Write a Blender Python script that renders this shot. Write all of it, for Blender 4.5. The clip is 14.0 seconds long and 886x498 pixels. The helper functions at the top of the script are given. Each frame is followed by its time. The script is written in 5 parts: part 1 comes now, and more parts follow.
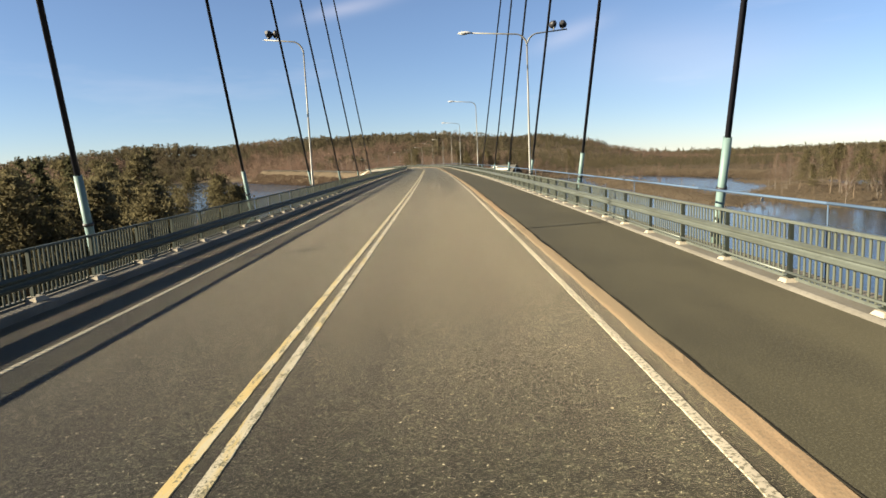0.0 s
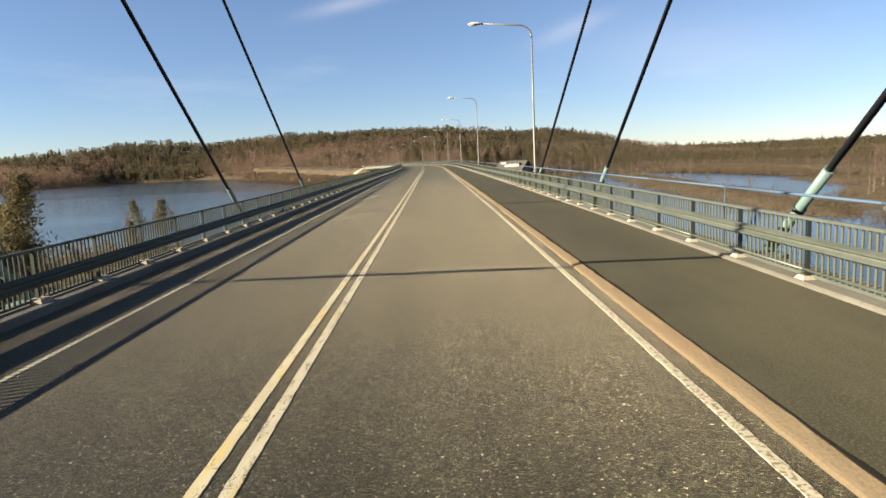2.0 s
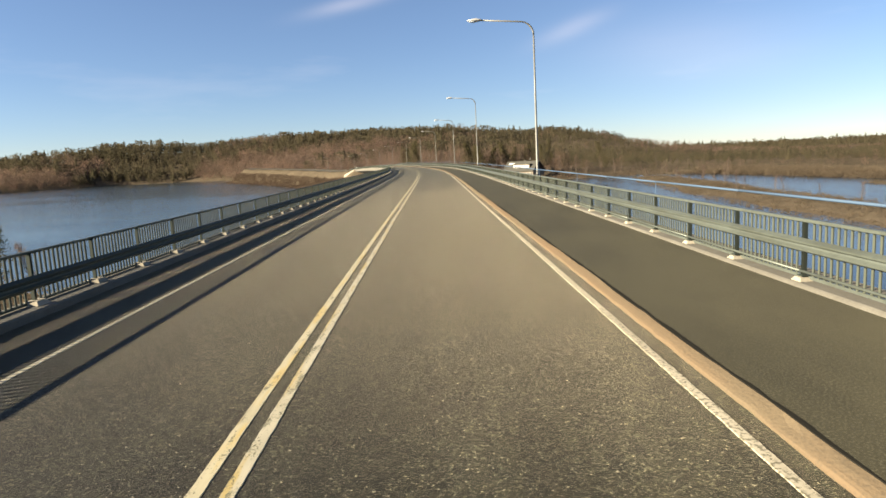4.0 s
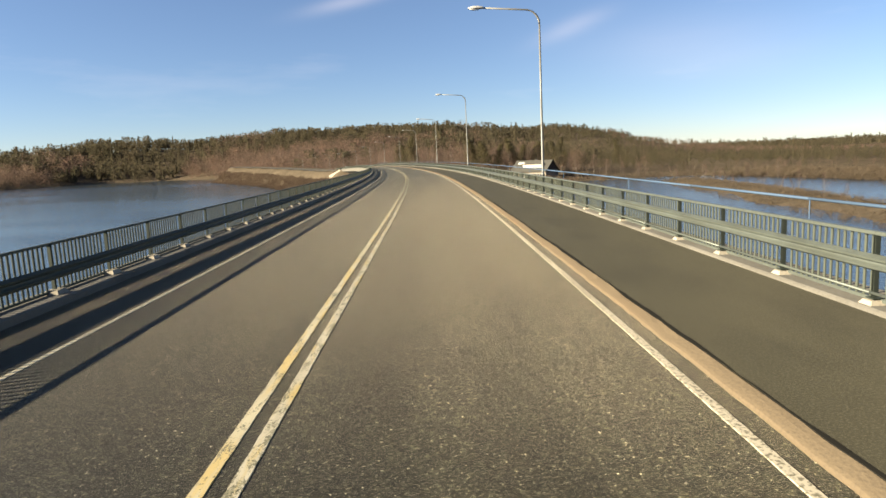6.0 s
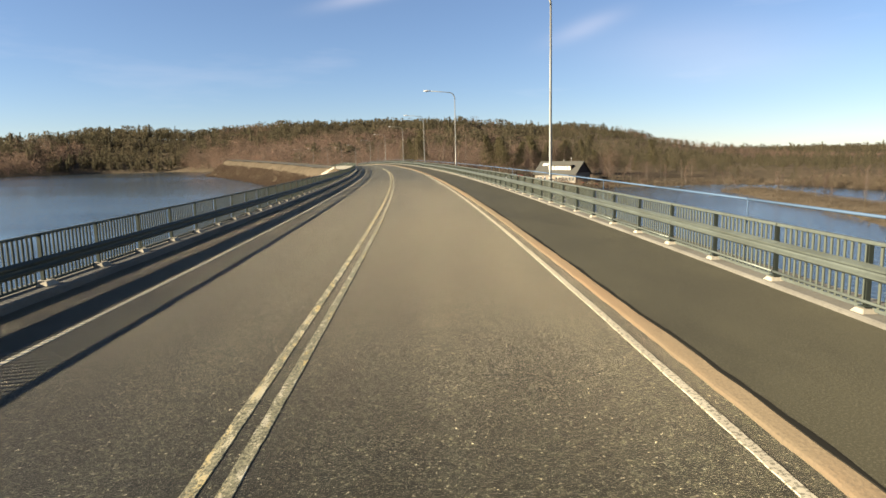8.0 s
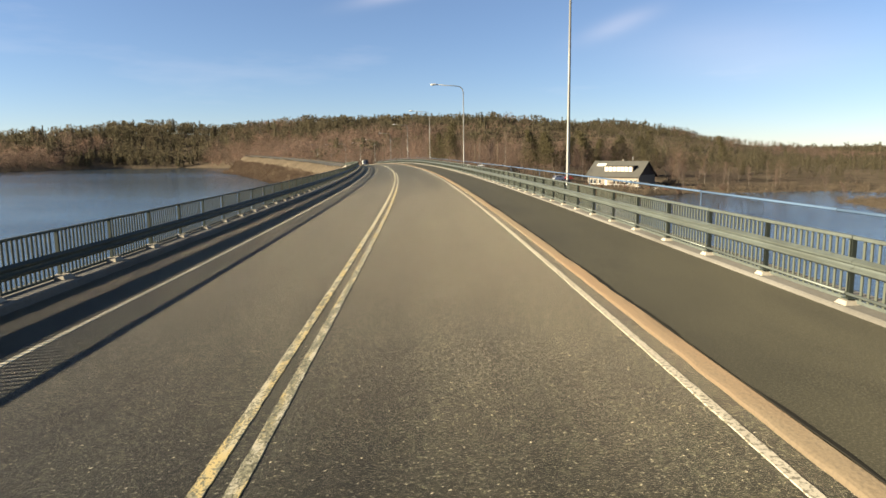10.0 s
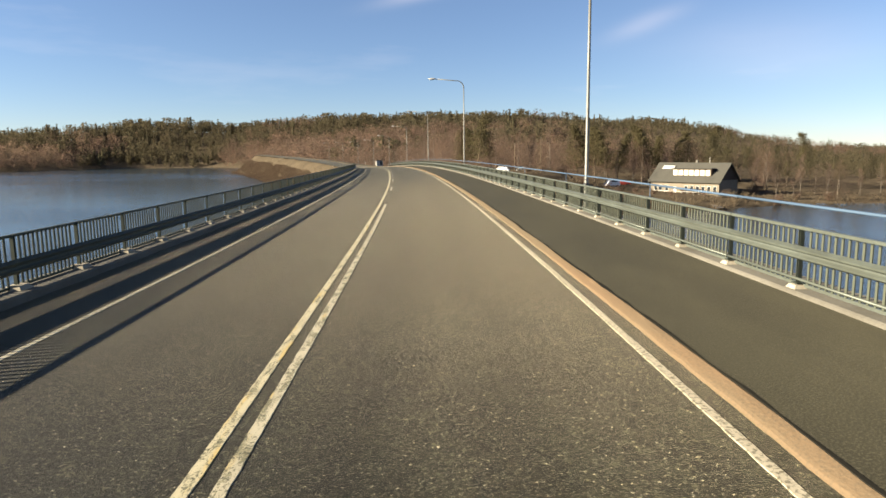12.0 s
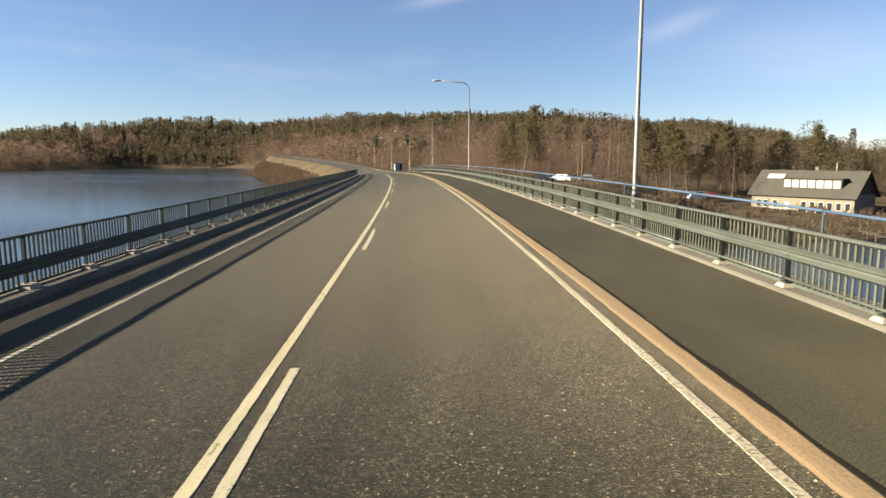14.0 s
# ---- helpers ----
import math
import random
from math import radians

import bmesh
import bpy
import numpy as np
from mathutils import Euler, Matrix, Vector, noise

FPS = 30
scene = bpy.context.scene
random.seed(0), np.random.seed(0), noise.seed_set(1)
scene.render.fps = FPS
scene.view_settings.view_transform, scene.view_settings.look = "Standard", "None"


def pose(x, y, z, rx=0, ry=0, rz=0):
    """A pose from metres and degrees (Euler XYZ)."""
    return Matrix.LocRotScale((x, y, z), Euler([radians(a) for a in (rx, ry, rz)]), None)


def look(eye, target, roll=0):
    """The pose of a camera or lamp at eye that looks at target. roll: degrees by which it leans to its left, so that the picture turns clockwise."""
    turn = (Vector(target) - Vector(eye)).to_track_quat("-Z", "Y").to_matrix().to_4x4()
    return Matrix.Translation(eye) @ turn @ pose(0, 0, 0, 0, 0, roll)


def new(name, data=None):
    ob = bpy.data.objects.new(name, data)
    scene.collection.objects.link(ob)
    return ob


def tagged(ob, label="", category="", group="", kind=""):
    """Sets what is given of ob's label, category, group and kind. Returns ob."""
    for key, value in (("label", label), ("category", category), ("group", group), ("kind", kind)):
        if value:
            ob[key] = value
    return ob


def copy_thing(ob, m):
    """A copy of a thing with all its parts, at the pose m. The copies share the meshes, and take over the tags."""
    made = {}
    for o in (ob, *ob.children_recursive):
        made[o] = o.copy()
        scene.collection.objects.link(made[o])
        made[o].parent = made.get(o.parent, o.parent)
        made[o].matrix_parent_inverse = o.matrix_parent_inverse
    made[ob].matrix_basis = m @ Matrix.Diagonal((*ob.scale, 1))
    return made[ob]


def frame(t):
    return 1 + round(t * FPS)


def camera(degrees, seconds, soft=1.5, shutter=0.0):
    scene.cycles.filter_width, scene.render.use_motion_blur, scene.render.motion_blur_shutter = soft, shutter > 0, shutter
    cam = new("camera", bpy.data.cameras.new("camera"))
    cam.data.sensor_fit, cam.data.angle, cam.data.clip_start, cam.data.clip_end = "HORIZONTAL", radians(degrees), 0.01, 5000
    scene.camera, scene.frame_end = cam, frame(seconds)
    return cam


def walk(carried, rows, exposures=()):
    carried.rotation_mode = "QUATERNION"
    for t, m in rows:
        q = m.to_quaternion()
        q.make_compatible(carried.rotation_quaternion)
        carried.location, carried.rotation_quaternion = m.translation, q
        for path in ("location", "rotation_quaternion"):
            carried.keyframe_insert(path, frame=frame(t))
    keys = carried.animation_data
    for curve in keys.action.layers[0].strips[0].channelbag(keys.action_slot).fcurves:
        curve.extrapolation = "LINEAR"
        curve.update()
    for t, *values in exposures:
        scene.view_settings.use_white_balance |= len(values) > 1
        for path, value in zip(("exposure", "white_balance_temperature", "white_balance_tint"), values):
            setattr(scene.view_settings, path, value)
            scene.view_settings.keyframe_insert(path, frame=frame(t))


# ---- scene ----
cam = camera(69.0, 14.0, soft=1.6)
# seconds, x, y, z, pitch, roll, yaw
PATH = [
    (0.0, 0.075, 0.000, 2.030, -7.558, 2.488, -0.337),
    (0.5, -0.073, 11.226, 2.137, -7.775, 2.581, -0.119),
    (1.0, -0.160, 22.428, 2.232, -7.816, 2.627, -0.383),
    (1.5, -0.241, 33.607, 2.314, -7.762, 2.672, -0.305),
    (2.0, -0.299, 44.764, 2.387, -7.938, 2.778, -0.136),
    (2.5, -0.399, 55.897, 2.449, -7.988, 2.887, -0.107),
    (3.0, -0.538, 67.007, 2.501, -7.903, 3.044, -0.257),
    (3.5, -0.704, 78.155, 2.546, -7.917, 2.968, -0.162),
    (4.0, -0.886, 89.404, 2.585, -7.923, 2.892, -0.111),
    (4.5, -1.077, 100.753, 2.619, -7.921, 2.816, -0.105),
    (5.0, -1.267, 112.202, 2.650, -7.910, 2.739, -0.146),
    (5.5, -1.447, 123.752, 2.680, -7.891, 2.663, -0.226),
    (6.0, -1.625, 135.358, 2.709, -8.074, 2.660, -0.212),
    (6.5, -1.851, 146.970, 2.735, -8.132, 2.426, -0.178),
    (7.0, -2.100, 158.589, 2.759, -8.170, 1.974, -0.030),
    (7.5, -2.439, 170.213, 2.777, -8.306, 1.687, 0.151),
    (8.0, -2.812, 181.847, 2.792, -8.251, 1.235, 0.688),
    (8.5, -3.329, 193.450, 2.798, -8.329, 0.877, 1.406),
    (9.0, -3.991, 204.989, 2.796, -8.381, 0.832, 2.092),
    (9.5, -4.792, 216.461, 2.787, -8.416, 0.787, 2.725),
    (10.0, -5.711, 227.869, 2.774, -8.432, 0.742, 3.277),
    (10.5, -6.735, 239.211, 2.761, -8.429, 0.698, 3.750),
    (11.0, -7.852, 250.525, 2.751, -8.387, 0.594, 4.179),
    (11.5, -8.974, 261.888, 2.749, -8.385, 0.552, 4.717),
    (12.0, -10.239, 273.270, 2.751, -8.445, 0.662, 5.362),
    (12.5, -11.773, 284.663, 2.756, -8.349, 0.415, 5.947),
    (13.0, -13.316, 296.103, 2.769, -8.254, 0.197, 6.548),
    (13.5, -15.013, 307.552, 2.777, -8.294, 0.206, 7.172),
    (14.0, -16.904, 319.007, 2.775, -8.274, 0.176, 7.712),
]
walk(cam, [(t, pose(x, y, z, 90 + pitch, roll, yaw)) for t, x, y, z, pitch, roll, yaw in PATH])
scene.view_settings.exposure = 1.81

# ---- world, sun ----
SUN_WAY = Vector((-2.62, -0.74, 1.0)).normalized()
world = bpy.data.worlds.new("sky")
scene.world = world
world.use_nodes = True


def build_world():
    nt = world.node_tree
    nt.nodes.clear()
    out = nt.nodes.new("ShaderNodeOutputWorld")
    back = nt.nodes.new("ShaderNodeBackground")
    sky = nt.nodes.new("ShaderNodeTexSky")
    sky.sky_type = "NISHITA"
    sky.sun_disc = False
    sky.sun_elevation = math.asin(SUN_WAY.z)
    sky.sun_rotation = math.atan2(SUN_WAY.x, SUN_WAY.y)
    sky.air_density, sky.dust_density, sky.ozone_density = 0.78, 0.0, 4.2
    # thin streaks of high cloud
    tc = nt.nodes.new("ShaderNodeTexCoord")
    mp = nt.nodes.new("ShaderNodeMapping")
    mp.inputs["Scale"].default_value = (1.6, 1.6, 9.0)
    mp.inputs["Rotation"].default_value = (0.1, 0.2, 0.4)
    nz = nt.nodes.new("ShaderNodeTexNoise")
    nz.inputs["Scale"].default_value = 1.7
    nz.inputs["Detail"].default_value = 6
    nz.inputs["Roughness"].default_value = 0.55
    rp = nt.nodes.new("ShaderNodeValToRGB")
    rp.color_ramp.elements[0].position, rp.color_ramp.elements[1].position = 0.56, 0.80
    rp.color_ramp.elements[1].color = (0.14, 0.14, 0.14, 1)
    mx = nt.nodes.new("ShaderNodeMix")
    mx.data_type = "RGBA"
    mx.inputs["B"].default_value = (7.0, 7.4, 8.0, 1)
    nt.links.new(tc.outputs["Generated"], mp.inputs["Vector"])
    nt.links.new(mp.outputs["Vector"], nz.inputs["Vector"])
    nt.links.new(nz.outputs["Fac"], rp.inputs["Fac"])

    def calc(op, a, b):
        n = nt.nodes.new("ShaderNodeMath")
        n.operation = op
        for k, v in enumerate((a, b)):
            if isinstance(v, (int, float)):
                n.inputs[k].default_value = v
            else:
                nt.links.new(v, n.inputs[k])
        return n.outputs[0]

    def along(axis):
        n = nt.nodes.new("ShaderNodeVectorMath")
        n.operation = "DOT_PRODUCT"
        n.inputs[1].default_value = axis
        nt.links.new(tc.outputs["Generated"], n.inputs[0])
        return n.outputs["Value"]

    # a few thin wisps of high cloud: bearing, height, half length, half width, tilt in degrees, strength
    cover = rp.outputs["Color"]
    for az, el, long, thin, tilt, much in ((-7.0, 13.2, 3.6, 0.55, 12, 0.24), (19.5, 13.4, 2.6, 0.5, -8, 0.22), (11.5, 10.2, 2.8, 0.7, 18, 0.22), (22.0, 7.5, 9.0, 2.6, -6, 0.16)):
        a, e, q = radians(az), radians(el), radians(tilt)
        side = Vector((math.cos(a), -math.sin(a), 0))
        top = Vector((-math.sin(a) * math.sin(e), -math.cos(a) * math.sin(e), math.cos(e)))
        mid = Vector((math.sin(a) * math.cos(e), math.cos(a) * math.cos(e), math.sin(e)))
        u, v = side * math.cos(q) + top * math.sin(q), top * math.cos(q) - side * math.sin(q)
        d = calc("ADD", calc("POWER", calc("MULTIPLY", along(u), 1 / math.sin(radians(long))), 2.0), calc("POWER", calc("MULTIPLY", calc("SUBTRACT", along(v), v.dot(mid)), 1 / math.sin(radians(thin))), 2.0))
        puff = calc("MULTIPLY", calc("EXPONENT", calc("MULTIPLY", d, -1.0), 0.0), much)
        ahead = calc("GREATER_THAN", along(mid), 0.0)
        cover = calc("ADD", cover, calc("MULTIPLY", calc("MULTIPLY", puff, ahead), calc("ADD", nz.outputs["Fac"], 0.4)))
    nt.links.new(cover, mx.inputs["Factor"])
    nt.links.new(sky.outputs["Color"], mx.inputs["A"])
    tint = nt.nodes.new("ShaderNodeMix")
    tint.data_type, tint.blend_type = "RGBA", "MULTIPLY"
    tint.inputs["Factor"].default_value = 1.0
    tint.inputs["B"].default_value = (1.185, 1.0, 0.93, 1)
    nt.links.new(mx.outputs["Result"], tint.inputs["A"])
    up = nt.nodes.new("ShaderNodeSeparateXYZ")
    nt.links.new(tc.outputs["Generated"], up.inputs["Vector"])
    low = nt.nodes.new("ShaderNodeValToRGB")
    low.color_ramp.elements[0].position, low.color_ramp.elements[0].color = 0.0, (0.78, 0.83, 0.87, 1)
    low.color_ramp.elements[1].position, low.color_ramp.elements[1].color = 0.22, (1, 1, 1, 1)
    nt.links.new(up.outputs["Z"], low.inputs["Fac"])
    hazy = nt.nodes.new("ShaderNodeMix")
    hazy.data_type, hazy.blend_type = "RGBA", "MULTIPLY"
    hazy.inputs["Factor"].default_value = 1.0
    nt.links.new(tint.outputs["Result"], hazy.inputs["A"])
    nt.links.new(low.outputs["Color"], hazy.inputs["B"])
    nt.links.new(hazy.outputs["Result"], back.inputs["Color"])
    back.inputs["Strength"].default_value = 0.0475
    nt.links.new(back.outputs["Background"], out.inputs["Surface"])


build_world()
sun = new("sun", bpy.data.lights.new("sun", "SUN"))
sun.data.energy, sun.data.angle, sun.data.color = 6.5, radians(0.55), (1.0, 0.87, 0.65)
sun.matrix_world = look(SUN_WAY * 100, (0, 0, 0))
tagged(sun, kind="structure")


# ---- materials ----
def material(name, base, rough=0.8, metal=0.0, grain=None, stain=None, bump=None, vary=0.0, coords="Object", spec=0.3):
    """base colour; grain and stain: (scale, colour, low, high, amount); bump: (scale, height in m, strength)."""
    m = bpy.data.materials.new(name)
    m.use_nodes = True
    nt = m.node_tree
    p = nt.nodes["Principled BSDF"]
    p.inputs["Roughness"].default_value, p.inputs["Metallic"].default_value = rough, metal
    p.inputs["Specular IOR Level"].default_value = spec
    tc = nt.nodes.new("ShaderNodeTexCoord")
    rgb = nt.nodes.new("ShaderNodeRGB")
    rgb.outputs[0].default_value = (*base, 1)
    colour = rgb.outputs[0]
    for layer in (stain, grain):
        if not layer:
            continue
        scale, tint, low, high, amount = layer
        nz = nt.nodes.new("ShaderNodeTexNoise")
        nz.inputs["Detail"].default_value = 5
        nz.inputs["Roughness"].default_value = 0.62
        if isinstance(scale, (int, float)):
            nz.inputs["Scale"].default_value = scale
            nt.links.new(tc.outputs[coords], nz.inputs["Vector"])
        else:
            mp = nt.nodes.new("ShaderNodeMapping")
            mp.inputs["Scale"].default_value = scale
            nz.inputs["Scale"].default_value = 1.0
            nt.links.new(tc.outputs[coords], mp.inputs["Vector"])
            nt.links.new(mp.outputs["Vector"], nz.inputs["Vector"])
        rg = nt.nodes.new("ShaderNodeMapRange")
        rg.inputs["From Min"].default_value, rg.inputs["From Max"].default_value = low, high
        rg.inputs["To Max"].default_value = amount
        mx = nt.nodes.new("ShaderNodeMix")
        mx.data_type = "RGBA"
        mx.inputs["B"].default_value = (*tint, 1)
        nt.links.new(nz.outputs["Fac"], rg.inputs["Value"])
        nt.links.new(rg.outputs["Result"], mx.inputs["Factor"])
        nt.links.new(colour, mx.inputs["A"])
        colour = mx.outputs["Result"]
    if vary:
        src = nt.nodes.new("ShaderNodeNewGeometry").outputs["Random Per Island"] if vary > 0 else nt.nodes.new("ShaderNodeObjectInfo").outputs["Random"]
        rg = nt.nodes.new("ShaderNodeMapRange")
        rg.inputs["To Min"].default_value, rg.inputs["To Max"].default_value = 1 - abs(vary), 1 + abs(vary)
        hs = nt.nodes.new("ShaderNodeHueSaturation")
        nt.links.new(src, rg.inputs["Value"])
        nt.links.new(rg.outputs["Result"], hs.inputs["Value"])
        nt.links.new(colour, hs.inputs["Color"])
        colour = hs.outputs["Color"]
    nt.links.new(colour, p.inputs["Base Color"])
    if bump:
        scale, height, strength = bump
        nz = nt.nodes.new("ShaderNodeTexNoise")
        nz.inputs["Scale"].default_value = scale
        nz.inputs["Detail"].default_value = 3
        nt.links.new(tc.outputs[coords], nz.inputs["Vector"])
        bp = nt.nodes.new("ShaderNodeBump")
        bp.inputs["Distance"].default_value, bp.inputs["Strength"].default_value = height, strength
        nt.links.new(nz.outputs["Fac"], bp.inputs["Height"])
        nt.links.new(bp.outputs["Normal"], p.inputs["Normal"])
    return m


def grazing_sheen(m, weight):
    """A warm sheen set to brighten the surface, most at a low glance."""
    p = m.node_tree.nodes["Principled BSDF"]
    p.inputs["Sheen Weight"].default_value = weight
    p.inputs["Sheen Roughness"].default_value = 0.12
    p.inputs["Sheen Tint"].default_value = (0.96, 0.822, 0.58, 1)


def road_asphalt():
    """Worn asphalt: pale stones in dark binder, smoother paler wheel tracks, patches along the road."""
    m = material("asphalt", (0.0345, 0.0334, 0.0212), 0.85, grain=(30, (0.40, 0.366, 0.265), 0.595, 0.70, 0.9), stain=((1.8, 0.35, 1), (0.020, 0.0178, 0.012), 0.42, 0.62, 0.7), bump=(70, 0.011, 0.9), coords="UV", spec=0.22)
    nt = m.node_tree
    p = nt.nodes["Principled BSDF"]
    p.inputs["Diffuse Roughness"].default_value = 1.0
    grazing_sheen(m, 0.34)
    colour = p.inputs["Base Color"].links[0].from_socket
    tc = nt.nodes.new("ShaderNodeTexCoord")
    spots = nt.nodes.new("ShaderNodeTexNoise")
    spots.inputs["Scale"].default_value = 9.0
    spots.inputs["Detail"].default_value = 4
    nt.links.new(tc.outputs["UV"], spots.inputs["Vector"])
    tone = nt.nodes.new("ShaderNodeValToRGB")
    tone.color_ramp.elements[0].position, tone.color_ramp.elements[0].color = 0.36, (0.58, 0.58, 0.60, 1)
    tone.color_ramp.elements[1].position, tone.color_ramp.elements[1].color = 0.64, (1.0, 0.965, 0.93, 1)
    nt.links.new(spots.outputs["Fac"], tone.inputs["Fac"])
    mottle = nt.nodes.new("ShaderNodeMix")
    mottle.data_type, mottle.blend_type = "RGBA", "MULTIPLY"
    mottle.inputs["Factor"].default_value = 1.0
    nt.links.new(colour, mottle.inputs["A"])
    nt.links.new(tone.outputs["Color"], mottle.inputs["B"])
    colour = mottle.outputs["Result"]
    cells = nt.nodes.new("ShaderNodeTexVoronoi")
    cells.inputs["Scale"].default_value = 54
    nt.links.new(tc.outputs["UV"], cells.inputs["Vector"])
    pick = nt.nodes.new("ShaderNodeSeparateColor")
    nt.links.new(cells.outputs["Color"], pick.inputs["Color"])
    stone = nt.nodes.new("ShaderNodeValToRGB")
    el = stone.color_ramp.elements
    el[0].position, el[0].color = 0.0, (0.55, 0.55, 0.55, 1)
    el[1].position, el[1].color = 1.0, (3.0, 2.9, 2.7, 1)
    for x, v in ((0.5, 0.76), (0.78, 1.1), (0.92, 1.9)):
        e = el.new(x)
        e.color = (v, v, v, 1)
    nt.links.new(pick.outputs["Red"], stone.inputs["Fac"])
    chips = nt.nodes.new("ShaderNodeMix")
    chips.data_type, chips.blend_type = "RGBA", "MULTIPLY"
    chips.inputs["Factor"].default_value = 1.0
    nt.links.new(colour, chips.inputs["A"])
    nt.links.new(stone.outputs["Color"], chips.inputs["B"])
    colour = chips.outputs["Result"]
    xy = nt.nodes.new("ShaderNodeSeparateXYZ")
    nt.links.new(tc.outputs["UV"], xy.inputs["Vector"])
    wob = nt.nodes.new("ShaderNodeTexNoise")
    wob.inputs["Scale"].default_value = 0.35
    wob.inputs["Detail"].default_value = 3
    nt.links.new(tc.outputs["UV"], wob.inputs["Vector"])
    add = nt.nodes.new("ShaderNodeMath")
    add.operation = "MULTIPLY_ADD"
    add.inputs[1].default_value = 0.5
    nt.links.new(wob.outputs["Fac"], add.inputs[0])
    nt.links.new(xy.outputs["X"], add.inputs[2])
    rg = nt.nodes.new("ShaderNodeMapRange")
    rg.inputs["From Min"].default_value, rg.inputs["From Max"].default_value = -6.05, 2.45
    nt.links.new(add.outputs[0], rg.inputs["Value"])
    rp = nt.nodes.new("ShaderNodeValToRGB")
    rp.color_ramp.interpolation = "EASE"
    el = rp.color_ramp.elements
    el[0].position, el[0].color = 0.0, (0.42, 0.42, 0.42, 1)
    el[1].position, el[1].color = 1.0, (0.72, 0.72, 0.72, 1)
    for x, v in ((-4.9, 0.52), (-4.5, 0.75), (-4.05, 1.0), (-3.3, 0.86), (-2.5, 1.0), (-1.5, 0.92), (-0.68, 0.70), (-0.05, 1.0), (0.55, 0.74), (1.15, 0.95)):
        e = el.new((x + 6.3) / 8.5)
        e.color = (v, v, v, 1)
    nt.links.new(rg.outputs["Result"], rp.inputs["Fac"])
    mx = nt.nodes.new("ShaderNodeMix")
    mx.data_type, mx.blend_type = "RGBA", "MULTIPLY"
    mx.inputs["Factor"].default_value = 1.0
    nt.links.new(rp.outputs["Color"], mx.inputs["B"])
    nt.links.new(colour, mx.inputs["A"])
    nt.links.new(mx.outputs["Result"], p.inputs["Base Color"])
    return m


ASPHALT = road_asphalt()
WALK_ASPHALT = material("walk_asphalt", (0.0265, 0.0243, 0.0153), 0.95, grain=(50, (0.0585, 0.0545, 0.0356), 0.5, 0.70, 0.85), stain=((0.7, 0.25, 1), (0.0175, 0.0162, 0.0106), 0.42, 0.62, 0.85), bump=(80, 0.006, 0.7), coords="UV", spec=0.15)
WALK_ASPHALT.node_tree.nodes["Principled BSDF"].inputs["Diffuse Roughness"].default_value = 1.0
grazing_sheen(WALK_ASPHALT, 0.07)
TAR = material("tar", (0.015, 0.0138, 0.0105), 0.95, grain=(30, (0.021, 0.019, 0.015), 0.45, 0.7, 0.6), coords="UV", spec=0.05)


